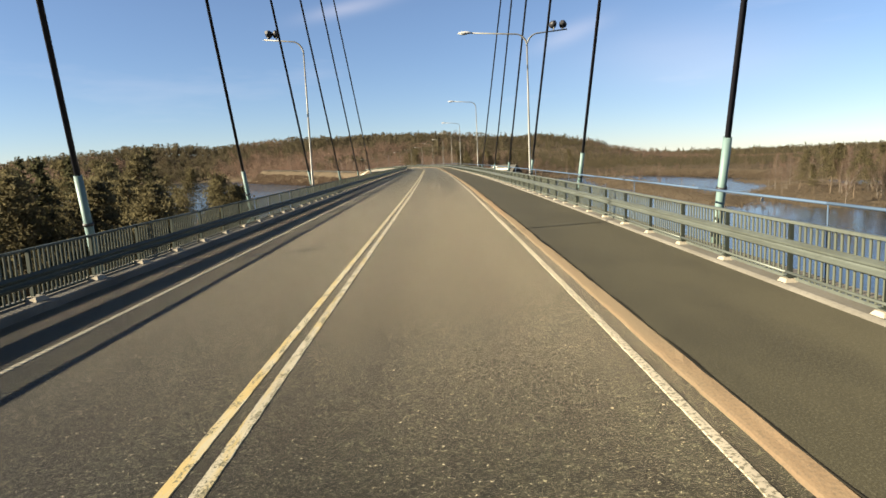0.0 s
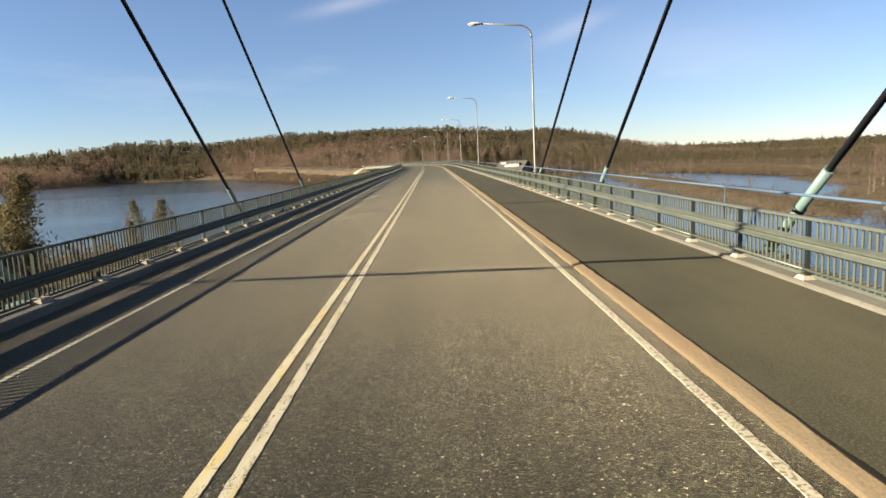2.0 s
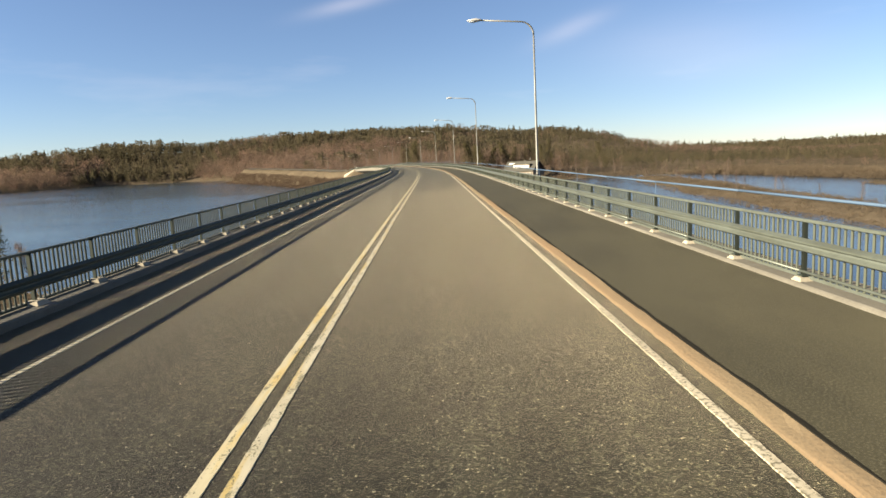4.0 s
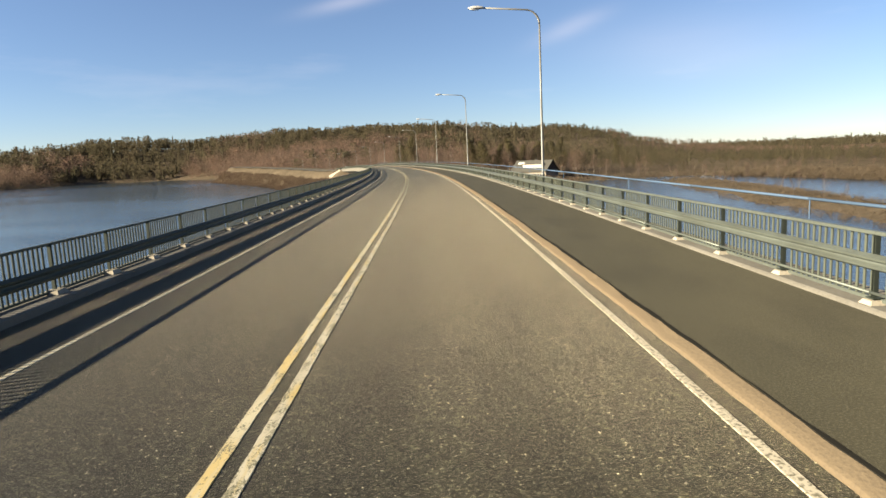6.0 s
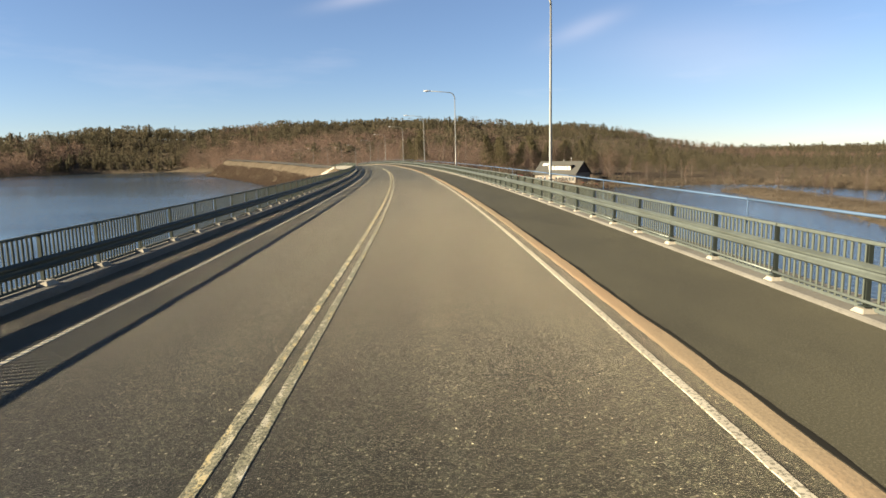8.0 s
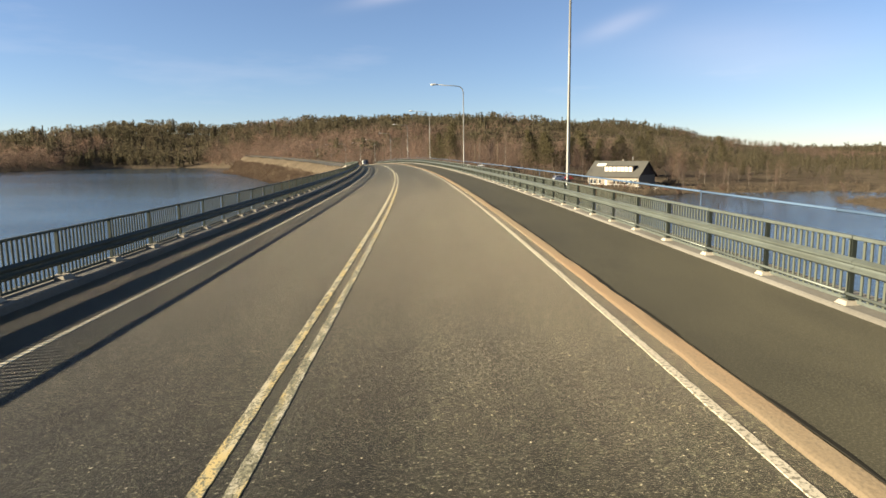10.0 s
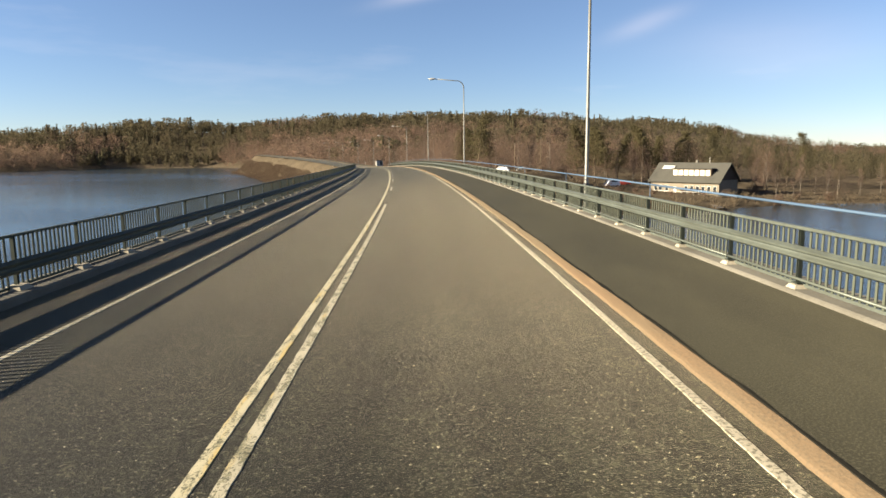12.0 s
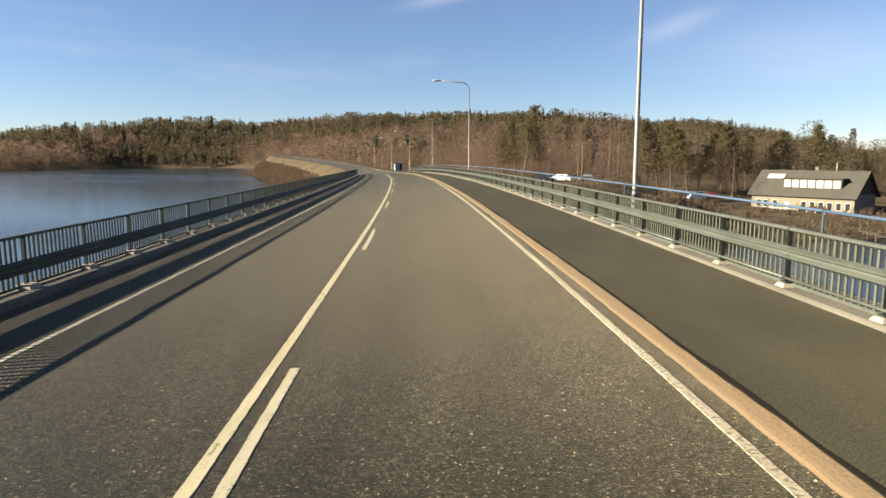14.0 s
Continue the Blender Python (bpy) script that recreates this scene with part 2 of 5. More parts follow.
def road_paint(name, base, yellow, wear, yellowing):
    """Thermoplastic line: crumbles down to the asphalt, and yellows, more in some stretches; wear and yellowing: (metre, amount) pairs."""
    m = bpy.data.materials.new(name)
    m.use_nodes = True
    nt = m.node_tree
    p = nt.nodes["Principled BSDF"]
    p.inputs["Roughness"].default_value, p.inputs["Specular IOR Level"].default_value = 0.75, 0.3
    tc = nt.nodes.new("ShaderNodeTexCoord")
    xy = nt.nodes.new("ShaderNodeSeparateXYZ")
    nt.links.new(tc.outputs["UV"], xy.inputs["Vector"])

    def noise(scale, detail=5, rough=0.62):
        mp = nt.nodes.new("ShaderNodeMapping")
        mp.inputs["Scale"].default_value = scale
        nz = nt.nodes.new("ShaderNodeTexNoise")
        nz.inputs["Scale"].default_value, nz.inputs["Detail"].default_value, nz.inputs["Roughness"].default_value = 1.0, detail, rough
        nt.links.new(tc.outputs["UV"], mp.inputs["Vector"])
        nt.links.new(mp.outputs["Vector"], nz.inputs["Vector"])
        return nz.outputs["Fac"]

    def along(pairs):
        rg = nt.nodes.new("ShaderNodeMapRange")
        rg.inputs["From Min"].default_value, rg.inputs["From Max"].default_value = -50, 520
        nt.links.new(xy.outputs["Y"], rg.inputs["Value"])
        rp = nt.nodes.new("ShaderNodeValToRGB")
        el = rp.color_ramp.elements
        for k, (q, v) in enumerate(pairs):
            e = el[k] if k < 2 else el.new((q + 50) / 570)
            e.position, e.color = (q + 50) / 570, (v, v, v, 1)
        nt.links.new(rg.outputs["Result"], rp.inputs["Fac"])
        return rp.outputs["Color"]

    def calc(op, a, b, c=None):
        n = nt.nodes.new("ShaderNodeMath")
        n.operation = op
        for k, v in enumerate((a, b, c)):
            if v is None:
                continue
            if isinstance(v, (int, float)):
                n.inputs[k].default_value = v
            else:
                nt.links.new(v, n.inputs[k])
        return n.outputs[0]

    def step(v, low, high, most=1.0):
        rg = nt.nodes.new("ShaderNodeMapRange")
        rg.inputs["From Min"].default_value, rg.inputs["From Max"].default_value, rg.inputs["To Max"].default_value = low, high, most
        nt.links.new(v, rg.inputs["Value"])
        return rg.outputs["Result"]

    def blend(fac, a, b):
        mx = nt.nodes.new("ShaderNodeMix")
        mx.data_type = "RGBA"
        nt.links.new(fac, mx.inputs["Factor"])
        for key, v in (("A", a), ("B", b)):
            if isinstance(v, tuple):
                mx.inputs[key].default_value = (*v, 1)
            else:
                nt.links.new(v, mx.inputs[key])
        return mx.outputs["Result"]

    dirty = blend(step(noise((9, 1.2, 1)), 0.42, 0.68, 0.7), base, tuple(c * 0.72 for c in base))
    patch = calc("MULTIPLY_ADD", along(yellowing), 0.26, noise((9, 0.8, 1), 3))
    tinted = blend(step(patch, 0.60, 0.72), dirty, yellow)
    chip = calc("ADD", calc("MULTIPLY", noise((52, 34, 1), 6, 0.7), 0.5), calc("MULTIPLY", noise((11, 3.2, 1), 4), 0.5))
    gone = calc("MULTIPLY_ADD", along(wear), 0.165, chip)
    bare = blend(step(noise((38, 26, 1), 6, 0.7), 0.40, 0.60), (0.032, 0.031, 0.018), (0.20, 0.185, 0.115))
    nt.links.new(blend(step(gone, 0.60, 0.63), tinted, bare), p.inputs["Base Color"])
    bp = nt.nodes.new("ShaderNodeBump")
    bp.inputs["Distance"].default_value, bp.inputs["Strength"].default_value = 0.003, 0.5
    nt.links.new(noise((60, 60, 1), 3), bp.inputs["Height"])
    nt.links.new(bp.outputs["Normal"], p.inputs["Normal"])
    return m


WEAR = ((-50, 0.4), (520, 0.3), (10, 0.40), (30, 0.30), (75, 0.30), (125, 0.36), (160, 0.50), (176, 0.85), (192, 0.80), (208, 0.62), (238, 0.72), (255, 0.28), (268, 0.30), (277, 0.52), (292, 0.45), (310, 0.14))
YELLOW = ((-50, 0.6), (520, 0.3), (5, 0.62), (25, 0.30), (80, 0.36), (130, 0.52), (176, 0.40), (190, 0.45), (205, 0.7), (240, 0.7), (252, 0.25), (262, 0.5), (280, 0.2), (300, 0.35), (316, 0.1))
PAINT = road_paint("road_paint", (0.345, 0.310, 0.205), (0.35, 0.272, 0.115), WEAR, YELLOW)
PAINT_WORN = road_paint("road_paint_worn", (0.335, 0.305, 0.220), (0.31, 0.240, 0.095), tuple((q, v * 1.1 + 0.08) for q, v in WEAR), tuple((q, v * 0.75 + (0.6 if 245 < q < 270 else 0.0)) for q, v in YELLOW))
PAINT_WHITE = material("road_paint_white", (0.380, 0.340, 0.245), 0.75, grain=(26, (0.10, 0.088, 0.055), 0.50, 0.58, 0.9), stain=((1.5, 0.3, 1), (0.26, 0.225, 0.16), 0.45, 0.65, 0.8), bump=(60, 0.003, 0.5), coords="UV")
KERB = material("kerb_stone", (0.118, 0.090, 0.056), 0.95, grain=(30, (0.088, 0.069, 0.046), 0.48, 0.66, 0.7), stain=((0.6, 0.10, 1), (0.136, 0.091, 0.053), 0.44, 0.60, 0.9), bump=(26, 0.012, 0.5), coords="UV", spec=0.1)
CONCRETE = material("concrete", (0.125, 0.116, 0.095), 0.9, grain=(22, (0.078, 0.072, 0.058), 0.48, 0.7, 0.6), stain=(0.7, (0.075, 0.068, 0.053), 0.42, 0.66, 0.75), bump=(30, 0.006, 0.4))
BLOCK = material("base_block", (0.259, 0.2299, 0.1751), 0.9, grain=(18, (0.1685, 0.1461, 0.1104), 0.5, 0.7, 0.6), vary=-0.15, bump=(30, 0.006, 0.4))
# left railing: the same paint as BEAM, darkened for its shaded side
RAIL_SHADED = material("rail_paint_shaded", (0.03534, 0.04365, 0.03323), 0.55, 0.1, grain=(9, (0.02492, 0.02907, 0.02288), 0.5, 0.7, 0.6), stain=(1.5, (0.04985, 0.05612, 0.04154), 0.45, 0.7, 0.5))
BALUSTER = material("baluster_paint", (0.06573, 0.07224, 0.05297), 0.6, 0.1, vary=-0.2)
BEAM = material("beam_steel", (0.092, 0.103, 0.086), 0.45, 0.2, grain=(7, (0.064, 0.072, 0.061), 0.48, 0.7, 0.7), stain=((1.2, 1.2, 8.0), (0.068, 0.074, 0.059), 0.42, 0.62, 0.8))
POST = material("post_paint", (0.026, 0.032, 0.025), 0.6, 0.1, grain=(12, (0.036, 0.037, 0.027), 0.5, 0.7, 0.6))
PIPE_BLUE = material("pipe_blue", (0.05318, 0.08792, 0.139), 0.75, 0.1, stain=(1.2, (0.06544, 0.1022, 0.1473), 0.45, 0.7, 0.6))
STAY_BLACK = material("stay_black", (0.012, 0.012, 0.016), 0.5)
SLEEVE = material("sleeve_turquoise", (0.09587, 0.1482, 0.1387), 0.5, grain=(10, (0.07158, 0.1125, 0.1054), 0.5, 0.7, 0.5))
GALV = material("galvanised", (0.1521, 0.1496, 0.1335), 0.5, 0.3, grain=(12, (0.115, 0.1125, 0.101), 0.5, 0.7, 0.5))
LAMP_GLASS = material("lamp_glass", (0.72, 0.72, 0.70), 0.2)
DARK = material("dark_plastic", (0.02, 0.02, 0.022), 0.5)
WHITE = material("white_paint", (0.386, 0.3735, 0.3362), 0.7, grain=(3, (0.2988, 0.2805, 0.2424), 0.5, 0.75, 0.4))
GROUND = material("ground", (0.078, 0.062, 0.043), 1.0, grain=(0.25, (0.110, 0.087, 0.060), 0.42, 0.7, 0.9), stain=(0.05, (0.052, 0.042, 0.029), 0.4, 0.6, 0.85), bump=(1.2, 0.5, 0.5), spec=0.0)
CONIFER = material("conifer", (0.100, 0.084, 0.051), 1.0, grain=(0.10, (0.068, 0.063, 0.037), 0.42, 0.6, 0.7), stain=(0.02, (0.115, 0.092, 0.060), 0.42, 0.6, 0.7), vary=0.12, spec=0.02)
TWIGS = material("twigs", (0.162, 0.115, 0.086), 1.0, grain=(0.08, (0.216, 0.140, 0.102), 0.45, 0.62, 0.8), stain=(0.022, (0.092, 0.074, 0.055), 0.42, 0.6, 0.85), vary=0.08, spec=0.0)
CREAM = material("cream_paint", (0.50, 0.46, 0.36), 0.6, grain=(6, (0.40, 0.36, 0.27), 0.45, 0.65, 0.6))
PALE_GLASS = material("curtained_glass", (0.40, 0.39, 0.36), 0.15, spec=0.6)
REED = material("reed", (0.125, 0.097, 0.066), 1.0, vary=0.2, spec=0.0)
BRUSH = material("brush", (0.088, 0.062, 0.044), 1.0, grain=(0.12, (0.120, 0.090, 0.062), 0.42, 0.62, 0.8), vary=0.15, spec=0.0)
PINE = material("pine_needles", (0.100, 0.086, 0.046), 1.0, vary=0.3, spec=0.03)
SPRUCE = material("spruce_needles", (0.058, 0.056, 0.030), 1.0, vary=0.3, spec=0.03)
BIRCH_BARK = material("birch_bark", (0.1464, 0.1255, 0.1011), 0.9, grain=(4, (0.04183, 0.03137, 0.0244), 0.52, 0.6, 0.8), spec=0.1)
HOUSE_WALL = material("house_wall", (0.150, 0.127, 0.096), 0.85, grain=((12, 12, 0.6), (0.110, 0.094, 0.070), 0.45, 0.7, 0.6), stain=(0.5, (0.20, 0.172, 0.128), 0.4, 0.7, 0.6))
GABLE = material("gable_boards", (0.050, 0.034, 0.024), 0.85, grain=((12, 12, 0.6), (0.036, 0.026, 0.019), 0.45, 0.7, 0.6))
WEATHERED = material("weathered_boards", (0.085, 0.072, 0.056), 0.9, grain=((12, 12, 0.6), (0.055, 0.046, 0.036), 0.45, 0.7, 0.6))
ROOF = material("roof_felt", (0.048, 0.046, 0.038), 0.9, grain=(4, (0.062, 0.058, 0.048), 0.45, 0.7, 0.6), stain=(0.3, (0.036, 0.035, 0.029), 0.4, 0.65, 0.6))
PANE = material("window_glass", (0.02, 0.025, 0.03), 0.08, spec=0.6)
FAR_BARK = material("far_bark", (0.16, 0.13, 0.10), 0.9, grain=(0.3, (0.07, 0.055, 0.042), 0.5, 0.6, 0.8), vary=0.4, spec=0.05)
BARK = material("bark", (0.1125, 0.0869, 0.06135), 1.0, grain=(3, (0.06135, 0.04602, 0.03068), 0.45, 0.65, 0.7), vary=0.3, spec=0.0)


def leafy(m, share):
    """Lets part of the light through the thin slivers of a crown."""
    nt = m.node_tree
    p = nt.nodes["Principled BSDF"]
    out = nt.nodes["Material Output"]
    tr = nt.nodes.new("ShaderNodeBsdfTranslucent")
    mx = nt.nodes.new("ShaderNodeMixShader")
    mx.inputs["Fac"].default_value = share
    nt.links.new(p.inputs["Base Color"].links[0].from_socket, tr.inputs["Color"])
    nt.links.new(p.outputs["BSDF"], mx.inputs[1])
    nt.links.new(tr.outputs["BSDF"], mx.inputs[2])
    nt.links.new(mx.outputs["Shader"], out.inputs["Surface"])


for leaf in (CONIFER, PINE, SPRUCE, REED, BRUSH):
    leafy(leaf, 0.5)
leafy(TWIGS, 0.6)


def water_material():
    m = bpy.data.materials.new("lake_water")
    m.use_nodes = True
    nt = m.node_tree
    p = nt.nodes["Principled BSDF"]
    p.inputs["Base Color"].default_value = (0.016, 0.024, 0.028, 1)
    p.inputs["Specular Tint"].default_value = (1.0, 0.97, 0.88, 1)
    p.inputs["Roughness"].default_value = 0.13
    p.inputs["IOR"].default_value = 1.33
    tc = nt.nodes.new("ShaderNodeTexCoord")
    nz = nt.nodes.new("ShaderNodeTexNoise")
    nz.inputs["Scale"].default_value = 0.9
    nz.inputs["Detail"].default_value = 4
    big = nt.nodes.new("ShaderNodeTexNoise")
    big.inputs["Scale"].default_value = 0.006
    rg = nt.nodes.new("ShaderNodeMapRange")
    rg.inputs["From Min"].default_value, rg.inputs["From Max"].default_value = 0.4, 0.6
    rg.inputs["To Min"].default_value, rg.inputs["To Max"].default_value = 0.12, 0.8
    bp = nt.nodes.new("ShaderNodeBump")
    bp.inputs["Distance"].default_value = 0.25
    nt.links.new(tc.outputs["Object"], nz.inputs["Vector"])
    mp = nt.nodes.new("ShaderNodeMapping")
    mp.inputs["Scale"].default_value = (0.6, 1.8, 1)
    mp.inputs["Rotation"].default_value = (0, 0, 0.5)
    big.inputs["Detail"].default_value = 4
    nt.links.new(tc.outputs["Object"], mp.inputs["Vector"])
    nt.links.new(mp.outputs["Vector"], big.inputs["Vector"])
    nt.links.new(big.outputs["Fac"], rg.inputs["Value"])
    # sheltered, calmer water in the bay behind the road bank
    away = nt.nodes.new("ShaderNodeVectorMath")
    away.operation = "DISTANCE"
    away.inputs[1].default_value = (-150, 590, -12)
    nt.links.new(tc.outputs["Object"], away.inputs[0])
    calm = nt.nodes.new("ShaderNodeMapRange")
    calm.inputs["From Min"].default_value, calm.inputs["From Max"].default_value = 70, 150
    calm.inputs["To Min"].default_value = 0.10
    nt.links.new(away.outputs["Value"], calm.inputs["Value"])
    both = nt.nodes.new("ShaderNodeMath")
    both.operation = "MULTIPLY"
    nt.links.new(rg.outputs["Result"], both.inputs[0])
    nt.links.new(calm.outputs["Result"], both.inputs[1])
    nt.links.new(both.outputs[0], bp.inputs["Strength"])
    nt.links.new(nz.outputs["Fac"], bp.inputs["Height"])
    nt.links.new(bp.outputs["Normal"], p.inputs["Normal"])
    return m


WATER = water_material()


# ---- helpers ----
def mesh_of(name, verts, faces, mat, smooth=False):
    me = bpy.data.meshes.new(name)
    me.from_pydata([tuple(v) for v in verts], [], faces)
    if smooth:
        me.shade_smooth()
    me.materials.append(mat)
    return me


def bm_mesh(name, bm, mat):
    me = bpy.data.meshes.new(name)
    bm.normal_update()
    bm.to_mesh(me)
    bm.free()
    me.materials.append(mat)
    return me


def part_of(name, me, parent, m=None, label=""):
    ob = new(name, me)
    ob.parent = parent
    if m is not None:
        ob.matrix_local = m
    return tagged(ob, label)


def part(name, bm, mat, parent, label=""):
    return part_of(name, bm_mesh(name, bm, mat), parent, None, label)


def box(bm, x0, x1, y0, y1, z0, z1, bevel=0.0, m=None):
    g = bmesh.ops.create_cube(bm, size=1.0)
    vs = g["verts"]
    for v in vs:
        v.co = Vector((x0 + (v.co.x + 0.5) * (x1 - x0), y0 + (v.co.y + 0.5) * (y1 - y0), z0 + (v.co.z + 0.5) * (z1 - z0)))
    if bevel:
        es = list({e for v in vs for e in v.link_edges})
        r = bmesh.ops.bevel(bm, geom=es, offset=bevel, segments=1, affect="EDGES")
        vs = list({v for f in r["faces"] for v in f.verts} | {v for v in vs if v.is_valid})
    if m is not None:
        bmesh.ops.transform(bm, matrix=m, verts=vs)
    return vs


def tube(bm, points, radii, sides=10, caps=True):
    """A tube through the points with a radius at each."""
    rings = []
    pts = [Vector(p) for p in points]
    for i, p in enumerate(pts):
        d = (pts[min(i + 1, len(pts) - 1)] - pts[max(i - 1, 0)]).normalized()
        a = d.orthogonal().normalized() if abs(d.z) > 0.99 else d.cross(Vector((0, 0, 1))).normalized()
        b = d.cross(a)
        r = radii[i] if isinstance(radii, (list, tuple)) else radii
        rings.append([bm.verts.new(p + r * (math.cos(k * 2 * math.pi / sides) * a + math.sin(k * 2 * math.pi / sides) * b)) for k in range(sides)])
    for r0, r1 in zip(rings, rings[1:]):
        for k in range(sides):
            f = bm.faces.new((r0[k], r0[(k + 1) % sides], r1[(k + 1) % sides], r1[k]))
            f.smooth = True
    if caps:
        bm.faces.new(list(reversed(rings[0])))
        bm.faces.new(rings[-1])


# ---- the line of the road ----
STEP = 1.0
STATION = np.arange(-60, 1100, STEP)
BEND = np.interp(STATION, [0, 60, 120, 160, 200, 240, 280, 320, 360, 400, 440, 480, 560, 600, 760, 1100], [0.000147, 0.000238, -0.000138, 0.000572, 0.0011, 0.000685, 0.00106, 0.000842, 0.000789, 0.000861, 0.000886, 0.0012, 0.0010, 0.0005, 0.0004, 0.0008])
SAG = np.interp(STATION, [0, 60, 120, 160, 200, 240, 280, 320, 360, 400, 440, 455, 500, 540, 570, 620, 1100], [-0.000104, -7.34e-05, -3.65e-06, -3.24e-05, -6.9e-05, 3.44e-05, 4.27e-05, -9.51e-05, -0.000218, -0.00018, -0.000165, 0.0003, 0.0004, 0.0003, 0.0, 0.0, 0.0])
LEAN = np.interp(STATION, [0, 60, 120, 180, 240, 300, 360, 440, 520], [-0.0166, -0.0158, -0.0122, -0.00934, -0.0192, -0.018, -0.0345, -0.0315, -0.04])


def summed(a, start=0.0):
    c = np.concatenate([[0], np.cumsum((a[1:] + a[:-1]) / 2 * STEP)])
    return c - np.interp(0, STATION, c) + start


HEADING = summed(BEND)
GRADE = summed(SAG, 0.0102)
ROAD_X, ROAD_Y, ROAD_Z = summed(-np.sin(HEADING)), summed(np.cos(HEADING)), summed(GRADE)
BRIDGE_END = 428.0


def station(s):
    return [float(np.interp(s, STATION, a)) for a in (ROAD_X, ROAD_Y, ROAD_Z, HEADING, GRADE, LEAN)]


def at(s, x, z):
    """The place x metres right of the lane's middle and z over the road, at station s."""
    px, py, pz, th, gr, cf = station(s)
    c, n = math.cos(th), math.sin(th)
    k = x + z * math.sin(cf)
    return Vector((px + k * c, py + k * n, pz + z - x * math.tan(cf)))


def place(s, x, z, upright=True):
    """A pose at that place, y along the road."""
    px, py, pz, th, gr, cf = station(s)
    return Matrix.Translation(at(s, x, z)) @ Euler((math.atan(gr), 0.0 if upright else cf, th)).to_matrix().to_4x4()


def sweep(name, profile, s0, s1, mat, step=2.0, closed=True, smooth=False):
    """A profile of (x, z) swept along the road."""
    n = max(2, int(round((s1 - s0) / step)) + 1)
    k = len(profile)
    verts, faces = [], []
    for s in np.linspace(s0, s1, n):
        verts += [at(s, x, z) for x, z in profile]
    for i in range(n - 1):
        for j in range(k if closed else k - 1):
            a, b = i * k + j, i * k + (j + 1) % k
            faces.append((a, b, b + k, a + k))
    if closed:
        faces.append(tuple(range(k - 1, -1, -1)))
        faces.append(tuple(range((n - 1) * k, n * k)))
    me = mesh_of(name, verts, faces, mat, smooth)
    uv = me.uv_layers.new(name="along")
    along = [(x, s) for s in np.linspace(s0, s1, n) for x, z in profile]
    for loop in me.loops:
        uv.data[loop.index].uv = along[loop.vertex_index]
    bm = bmesh.new()
    bm.from_mesh(me)
    bmesh.ops.recalc_face_normals(bm, faces=bm.faces)
    if not closed and sum(f.normal.z for f in bm.faces) < 0:
        bmesh.ops.reverse_faces(bm, faces=bm.faces)
    bm.to_mesh(me)
    bm.free()
    return me


# ---- land and water ----
LAKE = -12.0
MAIN_LAND = [(-50, 440), (-76, 487), (-96, 541), (-112, 577), (-130, 613), (-156, 666), (-184, 719), (-222, 788), (-236, 830), (-254, 900), (-300, 1000), (-380, 1090), (-520, 1090), (-560, 900), (-520, 600), (-470, 300), (-480, 0), (-500, -400), (-5200, -400), (-5200, 5200), (5200, 5200), (5200, -500), (330, -500), (260, 0), (190, 200), (158, 310), (150, 380), (138, 432), (116, 455), (92, 452), (72, 454), (50, 446), (24, 434), (4, 426), (-22, 420)]
ISLANDS = [
    [(-28, -20), (-21, 40), (-19, 74), (-30, 92), (-44, 120), (-46, 165), (-60, 172), (-78, 150), (-105, 110), (-125, 60), (-120, 0), (-90, -20)],
    [(70, 176), (76, 158), (90, 190), (95, 235), (100, 300), (108, 355), (112, 408), (106, 428), (97, 415), (88, 370), (79, 300), (74, 250), (70, 210)],
    [(128, 250), (150, 245), (160, 280), (140, 300)],
    [(84, 150), (110, 138), (142, 168), (152, 215), (122, 236), (98, 206)],
]


def shore_distance(x, y, poly):
    """Metres inside a polygon, negative outside, for arrays."""
    inside = np.zeros(x.shape, bool)
    best = np.full(x.shape, 1e9)
    for (x0, y0), (x1, y1) in zip(poly, poly[1:] + poly[:1]):
        cross = (y0 > y) != (y1 > y)
        with np.errstate(divide="ignore", invalid="ignore"):
            inside ^= cross & (x < (x1 - x0) * (y - y0) / (y1 - y0 + 1e-12) + x0)
        dx, dy = x1 - x0, y1 - y0
        t = np.clip(((x - x0) * dx + (y - y0) * dy) / (dx * dx + dy * dy), 0, 1)
        best = np.minimum(best, np.hypot(x - x0 - t * dx, y - y0 - t * dy))
    return np.where(inside, best, -best)


def waves(x, y, seed):
    """Cheap smooth unevenness, about -1 to 1."""
    r = np.random.RandomState(seed)
    v = np.zeros(x.shape)
    for _ in range(7):
        a, f, p = r.uniform(0, 6.28), r.uniform(0.6, 2.2), r.uniform(0, 6.28)
        v += np.sin((x * math.cos(a) + y * math.sin(a)) * f + p)
    return v / 3.2


